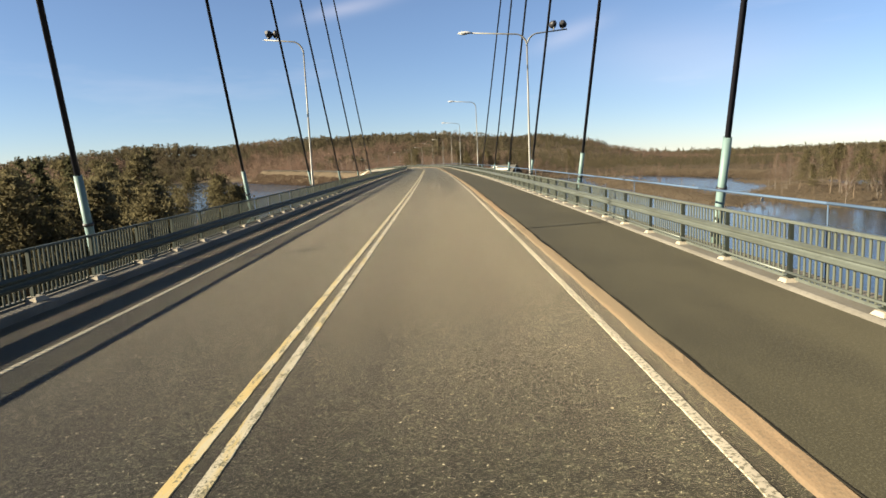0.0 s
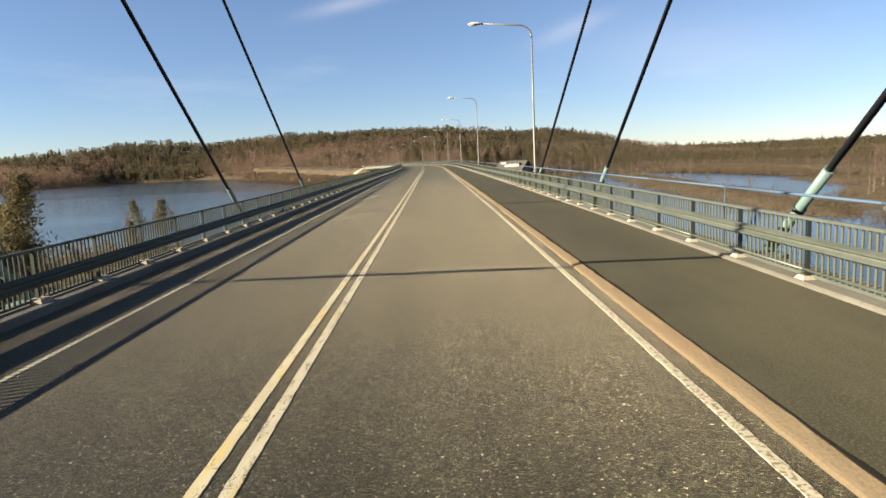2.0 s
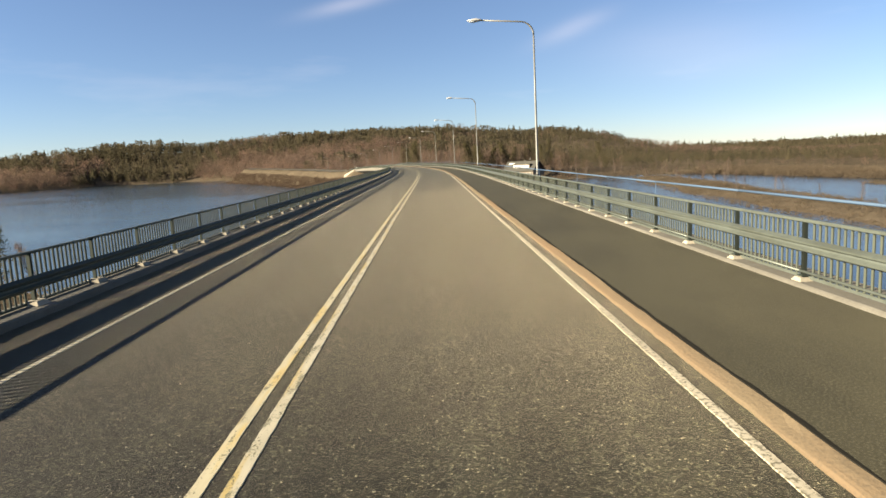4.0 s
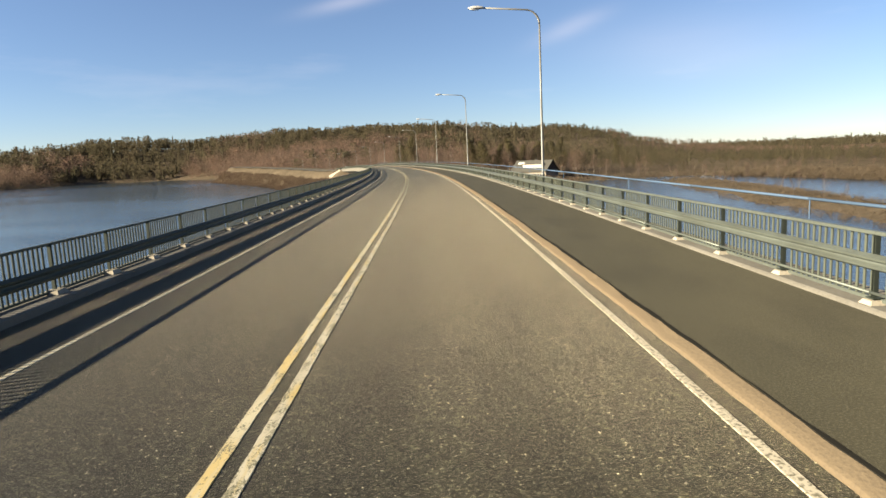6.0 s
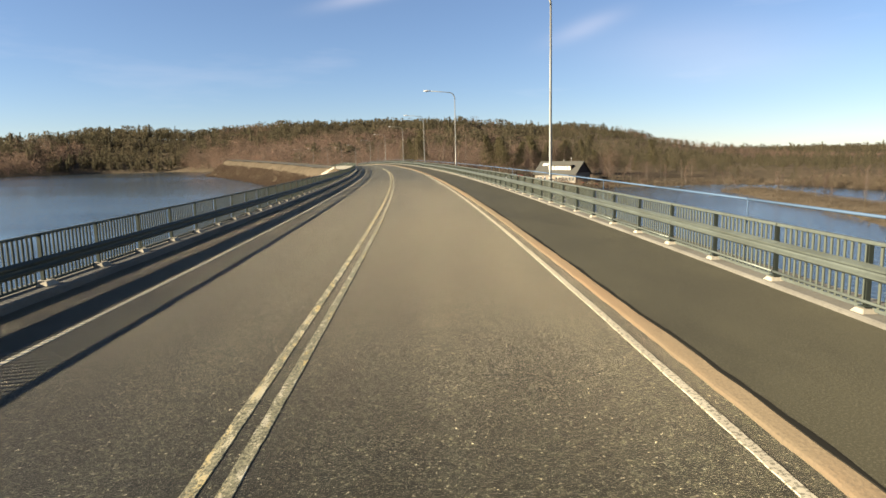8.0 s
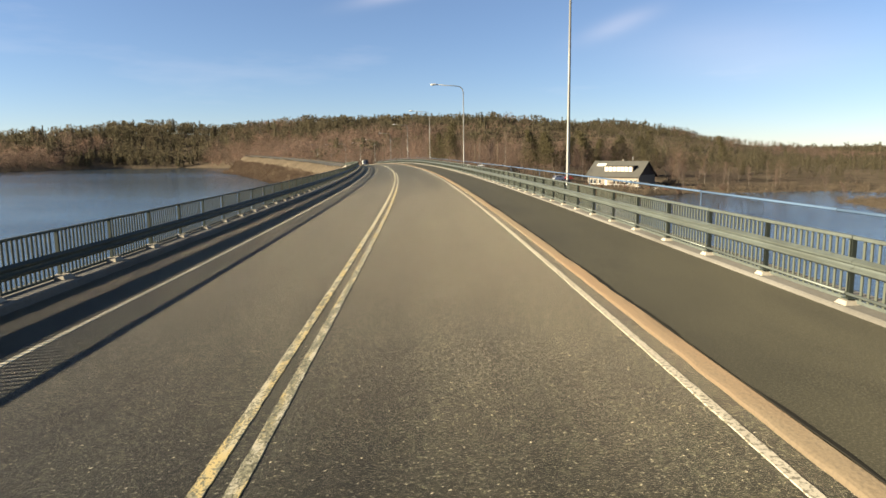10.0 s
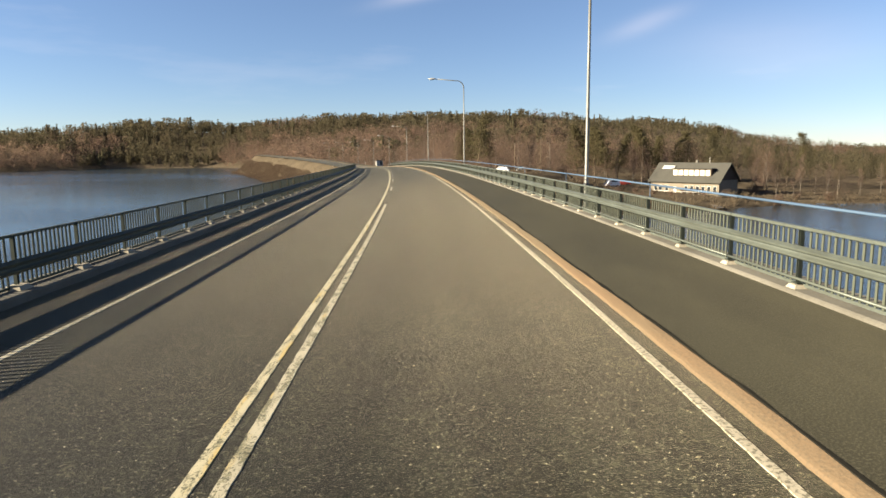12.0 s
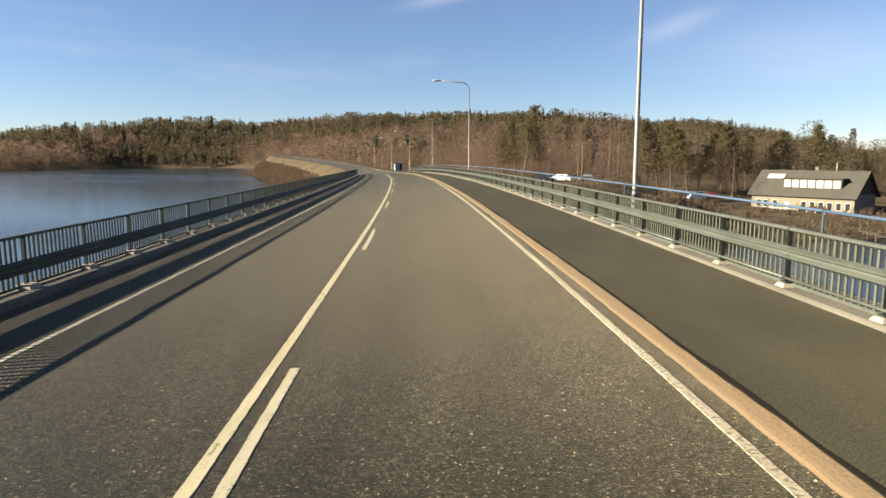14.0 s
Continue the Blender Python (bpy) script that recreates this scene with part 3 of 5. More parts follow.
def land_height(x, y):
    x, y = np.asarray(x, float), np.asarray(y, float)
    d = shore_distance(x, y, MAIN_LAND) + 5 * waves(x / 40, y / 40, 3)
    h = np.where(d > 0, 1.8 * (1 - np.exp(-np.maximum(d, 0) / 10)) + 0.012 * np.minimum(np.maximum(d, 0), 300) * np.clip((330 - x) / 150, 0.1, 1), d * 0.12)
    ridge = np.interp(x, [-1500, -820, -720, -660, -590, -510, -450, -300, -150, 0, 80, 140, 205, 240, 300, 340, 400, 600, 3000], [12, 21, 33, 39, 47, 50, 46, 48, 49, 47, 42, 43, 45, 41, 32, 18, 6, 0, 0])
    rise = np.clip((y - 720) / 540, 0, 1)
    left = np.clip((-x - 560) / 500, 0, 1)
    rise = np.maximum(rise, left)
    h = h + np.where(d > 0, (ridge + 3 * waves(x / 150, y / 150, 5)) * rise * rise * (3 - 2 * rise) * np.clip(d / 170, 0, 1), 0)
    near = np.clip((y - 480) / 120, 0, 1) * np.clip((x + 60) / 120, 0, 1) * np.clip((100 - x) / 70, 0, 1) * np.clip((700 - y) / 150, 0, 1)
    h = h + np.where(d > 0, 6 * near, 0)
    lot = shore_distance(x, y, [(-44, 430), (-12, 428), (4, 446), (6, 480), (-20, 520), (-46, 560)])
    h = np.maximum(h, 9.4 + np.minimum(lot, 0) * 0.42)
    for poly in ISLANDS:
        e = shore_distance(x, y, poly) + 3 * waves(x / 15, y / 15, 8)
        h = np.maximum(h, np.where(e > 0, 1.6 * (1 - np.exp(-np.maximum(e, 0) / 6)), e * 0.15))
    h = LAKE + np.maximum(h, -4)
    # the road's bank beyond the bridge
    k = (STATION > BRIDGE_END - 1) & (STATION < 850)
    rx, ry, rz = ROAD_X[k][::4], ROAD_Y[k][::4], ROAD_Z[k][::4]
    for px, py, pz in zip(rx, ry, rz):
        q = np.hypot(x - px, y - py)
        bank = pz - 0.35 - np.maximum(q - 7.6, 0) * 0.95
        h = np.maximum(h, np.where(q < 40, bank, -50))
        h = np.where((q < 9) & (h > pz - 0.35), pz - 0.35, h)
    return h


def build_ground():
    cx, cy = -10.0, 300.0
    rad = np.concatenate([[0.0], 4.0 * 1.0335 ** np.arange(0, 214)])
    ang = np.linspace(0, 2 * math.pi, 400, endpoint=False)
    rr, aa = np.meshgrid(rad[1:], ang, indexing="ij")
    x, y = cx + rr * np.cos(aa), cy + rr * np.sin(aa)
    z = land_height(x, y)
    n, k = rr.shape
    verts = np.concatenate([[[cx, cy, LAKE - 4]], np.stack([x, y, z], -1).reshape(-1, 3)])
    faces = [(0, 1 + j, 1 + (j + 1) % k) for j in range(k)]
    for i in range(n - 1):
        a, b = 1 + i * k, 1 + (i + 1) * k
        faces += [(a + j, b + j, b + (j + 1) % k, a + (j + 1) % k) for j in range(k)]
    tagged(new("ground", mesh_of("ground", verts, faces, GROUND, True)), "dry brown grassland and forest floor round a lake", "ground", kind="structure")
    w = 4600
    bm = bmesh.new()
    bmesh.ops.create_grid(bm, x_segments=8, y_segments=8, size=w, matrix=Matrix.Translation((0, 300, LAKE)))
    tagged(new("water", bm_mesh("water", bm, WATER)), "dark blue rippled lake water", "lake", kind="structure")


build_ground()


# ---- road, walkway and markings ----
def strip(name, x0, x1, z, s0, s1, mat, label="", category="", step=2.0):
    n = max(1, int(round(abs(x1 - x0) / 0.8)))
    prof = [(x0 + (x1 - x0) * i / n, z) for i in range(n + 1)]
    return tagged(new(name, sweep(name, prof, s0, s1, mat, step, closed=False)), label, category, kind="structure")


ROAD_END = 860


def worn_kerb():
    """A low kerb with a chipped, uneven upper edge."""
    r = random.Random(12)
    prof = [(2.12, -0.1), (2.122, 0.012), (2.132, 0.034), (2.155, 0.047), (2.205, 0.066), (2.26, 0.084), (2.268, 0.076), (2.268, -0.1)]
    verts, faces, uv = [], [], []
    spots, q = [], -50.0
    while q < ROAD_END:
        spots.append(q)
        q += 0.2 if q < 380 else 1.5
    e, c = 0.0, 0.0
    for q in spots:
        e = 0.3 * e + r.uniform(-0.008, 0.008)
        c = 0.3 * c + r.uniform(-0.005, 0.005) - (0.016 if r.random() < 0.03 else 0.0)
        for n, (x, z) in enumerate(prof):
            soft = 1.0 if 1 <= n <= 4 else 0.0
            verts.append(at(q, x + soft * e, z + soft * c * (0.5 if n == 1 else 1.0)))
            uv.append((x + z, q))
    w = len(prof)
    for i in range(len(spots) - 1):
        faces += [(i * w + k, i * w + k + 1, i * w + k + 1 + w, i * w + k + w) for k in range(w - 1)]
    me = mesh_of("kerb_right", verts, faces, KERB)
    layer = me.uv_layers.new(name="UVMap")
    for lp in me.loops:
        layer.data[lp.index].uv = uv[lp.vertex_index]
    return me


def ragged_joint():
    """A thin poured tar joint with uneven edges."""
    r = random.Random(8)
    verts, faces = [], []
    n = int((ROAD_END + 50) / 0.25)
    w, e = 0.04, 0.0
    for i in range(n + 1):
        s = -50 + 0.25 * i
        w = min(0.042 if s > 120 else 0.03, max(0.003, w + r.uniform(-0.022, 0.022)))
        e = min(0.012, max(-0.03, e + r.uniform(-0.014, 0.014)))
        verts += [at(s, 2.262 + e, 0.082), at(s, 2.264 + e, 0.0895), at(s, 2.268 + w, 0.0895), at(s, 2.268 + w + 0.006, 0.082)]
    for i in range(n):
        a = 4 * i
        faces += [(a + k, a + k + 1, a + k + 5, a + k + 4) for k in range(3)]
    return mesh_of("tar_joint", verts, faces, TAR)


LEFT_RAIL, RIGHT_RAIL = -6.5, 4.62
strip("road", -6.22, 2.2, 0.0, -50, ROAD_END, ASPHALT, "worn grey-brown asphalt road with polished wheel tracks", "road")
strip("walkway", 2.27, 4.5, 0.085, -50, ROAD_END, WALK_ASPHALT, "smooth dark asphalt footway beside the road", "footway")
tagged(new("kerb_right", worn_kerb()), "worn orange-tinted stone kerb along the footway", "kerb", kind="structure")
tagged(new("tar_joint", ragged_joint()), "black tar joint along the kerb", "joint", kind="structure")
tagged(new("edge_beam_left", sweep("edge_beam_left", [(-6.20, -0.9), (-6.20, 0.11), (-6.225, 0.14), (-6.80, 0.15), (-6.84, 0.12), (-6.84, -0.9)], -50, BRIDGE_END, CONCRETE)), "weathered concrete edge beam of the bridge deck", "edge beam", kind="structure")
tagged(new("edge_beam_right", sweep("edge_beam_right", [(4.46, -0.9), (4.46, 0.12), (4.49, 0.14), (5.1, 0.15), (5.15, 0.12), (5.15, -0.9)], -50, BRIDGE_END, CONCRETE)), "weathered concrete edge beam of the bridge deck", "edge beam", kind="structure")
tagged(new("bridge_deck", sweep("bridge_deck", [(-6.9, -0.1), (5.1, -0.1), (5.1, -0.9), (3.2, -1.9), (-4.6, -1.9), (-6.9, -0.9)], -50, BRIDGE_END, CONCRETE)), "concrete deck of the bridge", "bridge deck", kind="structure")


def marking(name, x, width, s0, s1, mat, label):
    """A thin painted line whose edges have crumbled unevenly."""
    r = random.Random(int(s0 * 10) + int(x * 100))
    verts, faces, uv = [], [], []
    n = max(2, int((s1 - s0) / 0.09))
    a = b = 0.0
    for i in range(n + 1):
        q = s0 + (s1 - s0) * i / n
        a, b = r.uniform(-0.004, 0.004), r.uniform(-0.004, 0.004)
        for u, z in ((x - width / 2 + a, 0.0), (x - width / 2 + a + 0.004, 0.006), (x + width / 2 + b - 0.004, 0.006), (x + width / 2 + b, 0.0)):
            verts.append(at(q, u, z))
            uv.append((u, q))
    for i in range(n):
        faces += [(4 * i + k, 4 * i + k + 1, 4 * i + k + 5, 4 * i + k + 4) for k in range(3)]
    faces += [(0, 1, 2, 3), (4 * n + 3, 4 * n + 2, 4 * n + 1, 4 * n)]
    me = mesh_of(name, verts, faces, mat)
    layer = me.uv_layers.new(name="UVMap")
    for lp in me.loops:
        layer.data[lp.index].uv = uv[lp.vertex_index]
    tagged(new(name, me), label, "road marking", kind="structure")


marking("line_left", -4.76, 0.085, -50, 520, PAINT_WHITE, "worn white edge line")
marking("line_right", 1.90, 0.095, -50, 520, PAINT_WHITE, "worn white edge line beside the kerb")
marking("line_middle_left", -1.775, 0.11, -50, 520, PAINT, "yellowed white solid centre line, worn")
marking("line_middle_right", -1.545, 0.11, -50, 300, PAINT_WORN, "yellowed white solid centre line, worn")
for a in range(0, 17):
    marking("line_dash", -1.545, 0.10, 309.9 + a * 12.1, 313.9 + a * 12.1, PAINT_WORN, "short white dash of the broken centre line")


# ---- railings ----
PITCH = 1.86


def railing(side):
    right = side > 0
    rail = tagged(new("bridge_railing"), "light grey-green steel bridge railing with a guard beam" if right else "grey-green steel bridge railing with a guard beam, coloured dark for shade", "railing")
    x = RIGHT_RAIL if right else LEFT_RAIL
    base = 0.14
    top = 0.95 if right else 0.99
    out = 1 if right else -1
    s0, s1 = -14.0, BRIDGE_END + 26
    # post, with the base plate and its lean block
    bm = bmesh.new()
    box(bm, -0.028, 0.028, -0.022, -0.016, 0, top - base - 0.02)
    box(bm, -0.028, 0.028, 0.016, 0.022, 0, top - base - 0.02)
    box(bm, -0.004, 0.004, -0.016, 0.016, 0, top - base - 0.02)
    box(bm, -0.06, 0.06, -0.06, 0.06, 0.06, 0.075)
    post = bm_mesh("post", bm, POST if right else RAIL_SHADED)
    bm = bmesh.new()
    box(bm, -0.16, 0.16, -0.19, 0.19, -0.01, 0.085, 0.014)
    for v in bm.verts:
        if v.co.z > 0.04:
            v.co.x *= 0.72
            v.co.y *= 0.72
    for v in bm.verts:
        v.co *= 0.58 if right else 0.9
    block = bm_mesh("base_block", bm, BLOCK)
    # guard beam: folded W profile, four posts' width of one piece
    prof = [(0, 0.0), (0.03, 0.014), (0.062, 0.03), (0.067, 0.055), (0.03, 0.078), (0.025, 0.098), (0.062, 0.122), (0.067, 0.146), (0.03, 0.164), (0, 0.178)]
    span = 2 * PITCH
    tall, beam_z = (1.0, 0.525) if right else (1.26, 0.385)
    bm = bmesh.new()
    cols = []
    for y in (-0.16, span):
        cols.append([(bm.verts.new((-out * (0.05 + px), y, pz * tall)), bm.verts.new((-out * (0.045 + px), y, pz * tall))) for px, pz in prof])
    for k in range(2):
        for j in range(len(prof) - 1):
            bm.faces.new((cols[0][j][k], cols[0][j + 1][k], cols[1][j + 1][k], cols[1][j][k]))
    for c in cols:
        for j in range(len(prof) - 1):
            bm.faces.new((c[j][0], c[j + 1][0], c[j + 1][1], c[j][1]))
    bmesh.ops.recalc_face_normals(bm, faces=bm.faces)
    # on the left the shade is put into the steel's colour
    beam = bm_mesh("guard_beam", bm, BEAM if right else RAIL_SHADED)
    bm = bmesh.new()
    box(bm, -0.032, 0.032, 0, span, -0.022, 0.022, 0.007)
    top_rail = bm_mesh("top_rail", bm, RAIL_SHADED if not right else BEAM)
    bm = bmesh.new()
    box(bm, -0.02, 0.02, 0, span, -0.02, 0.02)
    low_rail = bm_mesh("bottom_rail", bm, RAIL_SHADED if not right else BEAM)
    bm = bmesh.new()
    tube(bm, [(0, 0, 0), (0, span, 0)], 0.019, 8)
    front_rail = bm_mesh("front_rail", bm, RAIL_SHADED if not right else BEAM)
    bm = bmesh.new()
    wide = 0.019 if right else 0.024
    box(bm, -0.007, 0.007, -wide, wide, 0, top - 0.19)
    bal = bm_mesh("baluster", bm, BALUSTER)
    loose_v, loose_f = [], []
    made = 0
    n = int((s1 - s0) / PITCH)
    low = 0.16
    for i in range(n):
        s = s0 + i * PITCH
        m = place(s, x, base)
        part_of("post", post, rail, m)
        part_of("base_block", block, rail, place(s, x - out * 0.02, base))
        if i % 2 == 0:
            part_of("guard_beam", beam, rail, place(s, x, beam_z))
            part_of("top_rail", top_rail, rail, place(s, x + out * 0.01, top - 0.025))
            part_of("bottom_rail", low_rail, rail, place(s, x + out * 0.05, low + 0.02))
            if right:
                part_of("front_rail", front_rail, rail, place(s, x - out * 0.045, 0.27))
        for j in range(1, 15):
            sb = s + j * PITCH / 15
            mb = place(sb, x + out * 0.05, low)
            if 318 < s < 362 and made < 300:
                part_of("baluster", bal, rail, mb)
                made += 1
            else:
                o = len(loose_v)
                loose_v += [mb @ v.co for v in bal.vertices]
                loose_f += [tuple(o + q for q in p.vertices) for p in bal.polygons]
    tagged(part_of("baluster_run", mesh_of("baluster_run", loose_v, loose_f, BALUSTER), rail), "thin upright steel bars", kind="stuff")
    return rail


railing(1)
railing(-1)


def blue_pipe():
    th = tagged(new("blue_pipe"), "long blue-painted handrail pipe outside the railing on thin posts", "pipe rail")
    n = int((BRIDGE_END + 20) / 4)
    bm = bmesh.new()
    tube(bm, [(0, 0, 0), (0, 4.02, 0)], 0.021, 8)
    piece = bm_mesh("pipe", bm, PIPE_BLUE)
    bm = bmesh.new()
    tube(bm, [(0, 0, -1.1), (0, 0, 0)], 0.009, 6)
    leg = bm_mesh("pipe_post", bm, PIPE_BLUE)
    for i in range(-3, n):
        part_of("pipe", piece, th, place(4.0 * i, 4.92, 1.17))
        if i % 2 == 0:
            part_of("pipe_post", leg, th, place(4.0 * i, 4.92, 1.17))


blue_pipe()


# ---- stay cables ----
def stay(s, x, top_s, top_x, top_z):
    th = tagged(new("stay_cable"), "black stay cable with a pale turquoise sleeve at its foot", "stay cable", group="stay cables")
    foot, top = at(s, x, 0.0), at(top_s, top_x, top_z)
    d = (top - foot).normalized()
    foot = foot - d * 0.35
    bm = bmesh.new()
    tube(bm, [foot + d * 2.3, top], 0.062, 12)
    part("cable", bm, STAY_BLACK, th)
    bm = bmesh.new()
    tube(bm, [foot, foot + d * 0.5, foot + d * 0.52, foot + d * 1.35, foot + d * 1.37, foot + d * 2.5], [0.11, 0.11, 0.095, 0.095, 0.09, 0.09], 12)
    part("sleeve", bm, SLEEVE, th, "pale turquoise steel sleeve")
    for k in (0.5, 1.36):
        bm = bmesh.new()
        tube(bm, [foot + d * k, foot + d * (k + 0.07)], 0.115, 12)
        part("collar", bm, DARK, th, "dark rubber collar")
    bm = bmesh.new()
    inner = -6.7 - x if x < 0 else 4.9 - x
    box(bm, min(-0.2, inner), max(0.2, inner), -0.22, 0.22, -0.75, -0.25, 0.02, place(s, x, 0.0))
    part("anchor", bm, SLEEVE, th, "turquoise steel anchor bracket")


for s, x, z, top_x in ((14.1, 6.13, 47.2, 6.64), (27.8, 6.05, 46.4, 6.98), (42.0, 6.06, 44.9, 7.05), (57.0, 6.34, 46.7, 7.12), (71.4, 6.51, 47.0, 7.16), (84.7, 6.22, 44.3, 7.23)):
    stay(s, x, 2.0, top_x, z)
for s, x, z, top_x in ((14.6, -7.8, 60.0, -5.9), (29.2, -8.4, 59.2, -6.96), (43.8, -8.3, 53.5, -7.19), (57.1, -8.25, 53.0, -7.45), (72.3, -8.35, 51.5, -7.03), (86.0, -8.22, 52.7, -7.17)):
    stay(s, x, 2.0, top_x, z)


def pylon(x, top_x):
    th = tagged(new("bridge_pylon"), "tall plain concrete pylon leg holding the stay cables", "pylon", group="pylon legs")
    bm = bmesh.new()
    rings = []
    for z, s, w in ((-14.0, -9.0, 1.2), (0.0, -7.0, 1.1), (62.0, 2.4, 0.8)):
        p = at(s, x + (top_x - x) * max(z, 0) / 62.0, z)
        rings.append([bm.verts.new(p + Vector((dx * w * 0.7, dy * w, 0))) for dx, dy in ((-1, -1), (1, -1), (1, 1), (-1, 1))])
    for r0, r1 in zip(rings, rings[1:]):
        for k in range(4):
            bm.faces.new((r0[k], r0[(k + 1) % 4], r1[(k + 1) % 4], r1[k]))
    bm.faces.new(rings[0][::-1])
    bm.faces.new(rings[-1])
    part("shaft", bm, CONCRETE, th)


pylon(-9.6, -7.0)
pylon(8.0, 7.0)


def pier(s):
    th = tagged(new("bridge_pier"), "plain concrete bridge pier standing in the lake", "pier", group="bridge piers")
    bm = bmesh.new()
    box(bm, -4.2, 2.8, -0.8, 0.8, -2.3, -1.88, 0.05)
    part("cap", bm, CONCRETE, th)
    for x in (-2.9, 1.5):
        bm = bmesh.new()
        tube(bm, [(x, 0, -17.0), (x, 0, -2.3)], 0.75, 16)
        part("column", bm, CONCRETE, th)
    th.matrix_world = place(s, 0.0, 0.0)


for s in (92, 140, 188, 236, 284, 332, 380, 418):
    pier(s)


# ---- street lamps ----
def lamp_head(th, x, z, sign):
    bm = bmesh.new()
    bmesh.ops.create_uvsphere(bm, u_segments=14, v_segments=8, radius=1.0)
    for v in bm.verts:
        v.co = Vector((x + sign * 0.33 + v.co.x * 0.42, v.co.y * 0.15, z + (v.co.z * 0.11 if v.co.z > 0 else v.co.z * 0.05)))
    head = part("lamp_head", bm, WHITE, th, "flat rounded pale lamp head")
    bm = bmesh.new()
    bmesh.ops.create_uvsphere(bm, u_segments=12, v_segments=6, radius=1.0)
    for v in bm.verts:
        v.co = Vector((x + sign * 0.41 + v.co.x * 0.26, v.co.y * 0.12, z - 0.03 + v.co.z * 0.065))
    part("lens", bm, LAMP_GLASS, head, "pale lamp glass")


def lamp_arm(th, sign, reach):
    bm = bmesh.new()
    arc = [(0, 0, 8.05)] + [(sign * 0.7 * (1 - math.cos(a)), 0, 8.05 + 0.7 * math.sin(a)) for a in [i * math.pi / 16 for i in range(1, 8)]] + [(sign * reach, 0, 8.9)]
    tube(bm, arc, [0.05] * 5 + [0.04] * (len(arc) - 5), 8)
    part("arm", bm, GALV, th)


def lamp_pole(th):
    bm = bmesh.new()
    tube(bm, [(0, 0, -0.9), (0, 0, 0.75), (0, 0, 0.78), (0, 0, 4.4), (0, 0, 8.05)], [0.085, 0.085, 0.064, 0.053, 0.043], 12)
    part("pole", bm, GALV, th)
    bm = bmesh.new()
    tube(bm, [(0, 0, 0.72), (0, 0, 0.84)], 0.092, 12)
    part("collar", bm, DARK, th, "dark rubber collar")
    bm = bmesh.new()
    box(bm, -0.95, 0.95, -0.12, 0.12, -0.95, -0.75, 0.02)
    part("bracket", bm, GALV, th, "steel bracket on the edge beam")


def floodlight(th, x, turn):
    m = pose(x, 0, 9.0, 0, 0, turn)
    bm = bmesh.new()
    tube(bm, [m @ Vector((0, -0.16, 0.28)), m @ Vector((0, 0.02, 0.24)), m @ Vector((0, 0.20, 0.18))], [0.10, 0.19, 0.22], 14)
    lamp = part("floodlight", bm, DARK, th, "black round floodlight")
    bm = bmesh.new()
    tube(bm, [m @ Vector((0, 0.201, 0.18)), m @ Vector((0, 0.215, 0.176))], 0.19, 14)
    part("lens", bm, LAMP_GLASS, lamp, "pale lamp glass")
    bm = bmesh.new()
    tube(bm, [(x, 0, 8.85), (x, 0, 9.2)], 0.03, 6)
    part("stem", bm, GALV, lamp)


def street_lamp():
    th = tagged(new("street_lamp"), "tall galvanised street lamp with a bent arm over the road", "street lamp", group="street lamps")
    lamp_pole(th)
    lamp_arm(th, -1, 2.7)
    lamp_head(th, -2.7, 8.9, -1)
    return th


def flood_mast(sign, road_arm):
    th = tagged(new("floodlight_mast"), "galvanised mast with a bent arm and two black floodlights", "light mast", group="floodlight masts")
    lamp_pole(th)
    lamp_arm(th, sign, 2.3)
    floodlight(th, sign * 1.55, 15)
    floodlight(th, sign * 2.05, -20)
    if road_arm:
        lamp_arm(th, -sign, 3.2)
        lamp_head(th, -sign * 3.2, 8.9, -sign)
    return th


LAMPS = [80.9, 124.2, 167.5, 209.7, 253.4, 295.6, 337.0, 380.4, 422.0, 465, 505, 545, 585, 625]
first = street_lamp()
first.matrix_world = place(LAMPS[0], 5.5, 0)
for s in LAMPS[1:]:
    copy_thing(first, place(s, 5.5, 0))
flood_mast(1, True).matrix_world = place(38.0, 5.5, 0)
flood_mast(-1, False).matrix_world = place(39.9, -7.6, 0) @ Matrix.Diagonal((1.0, 1.0, 1.075, 1.0))


# ---- trees ----
def cone_tree(seed, height, width, sides=6, tiers=3):
    r = random.Random(seed)
    v, f = [], []
    for t in range(tiers):
        z0 = height * (0.10 + 0.30 * t * 3 / tiers)
        z1 = min(height, z0 + height * (0.44 if t < tiers - 1 else 0.6))
        z1 = height if t == tiers - 1 else z1
        w = width * (1 - t / (tiers + 0.6)) * 0.5
        o = len(v)
        v.append((r.uniform(-0.05, 0.05) * width, r.uniform(-0.05, 0.05) * width, z1))
        for k in range(sides):
            a = (k + r.uniform(-0.3, 0.3)) * 2 * math.pi / sides
            q = w * r.uniform(0.65, 1.25)
            v.append((q * math.cos(a), q * math.sin(a), z0 + r.uniform(-0.06, 0.08) * height))
        f += [(o, o + 1 + k, o + 1 + (k + 1) % sides) for k in range(sides)]
    return np.array(v), np.array(f)


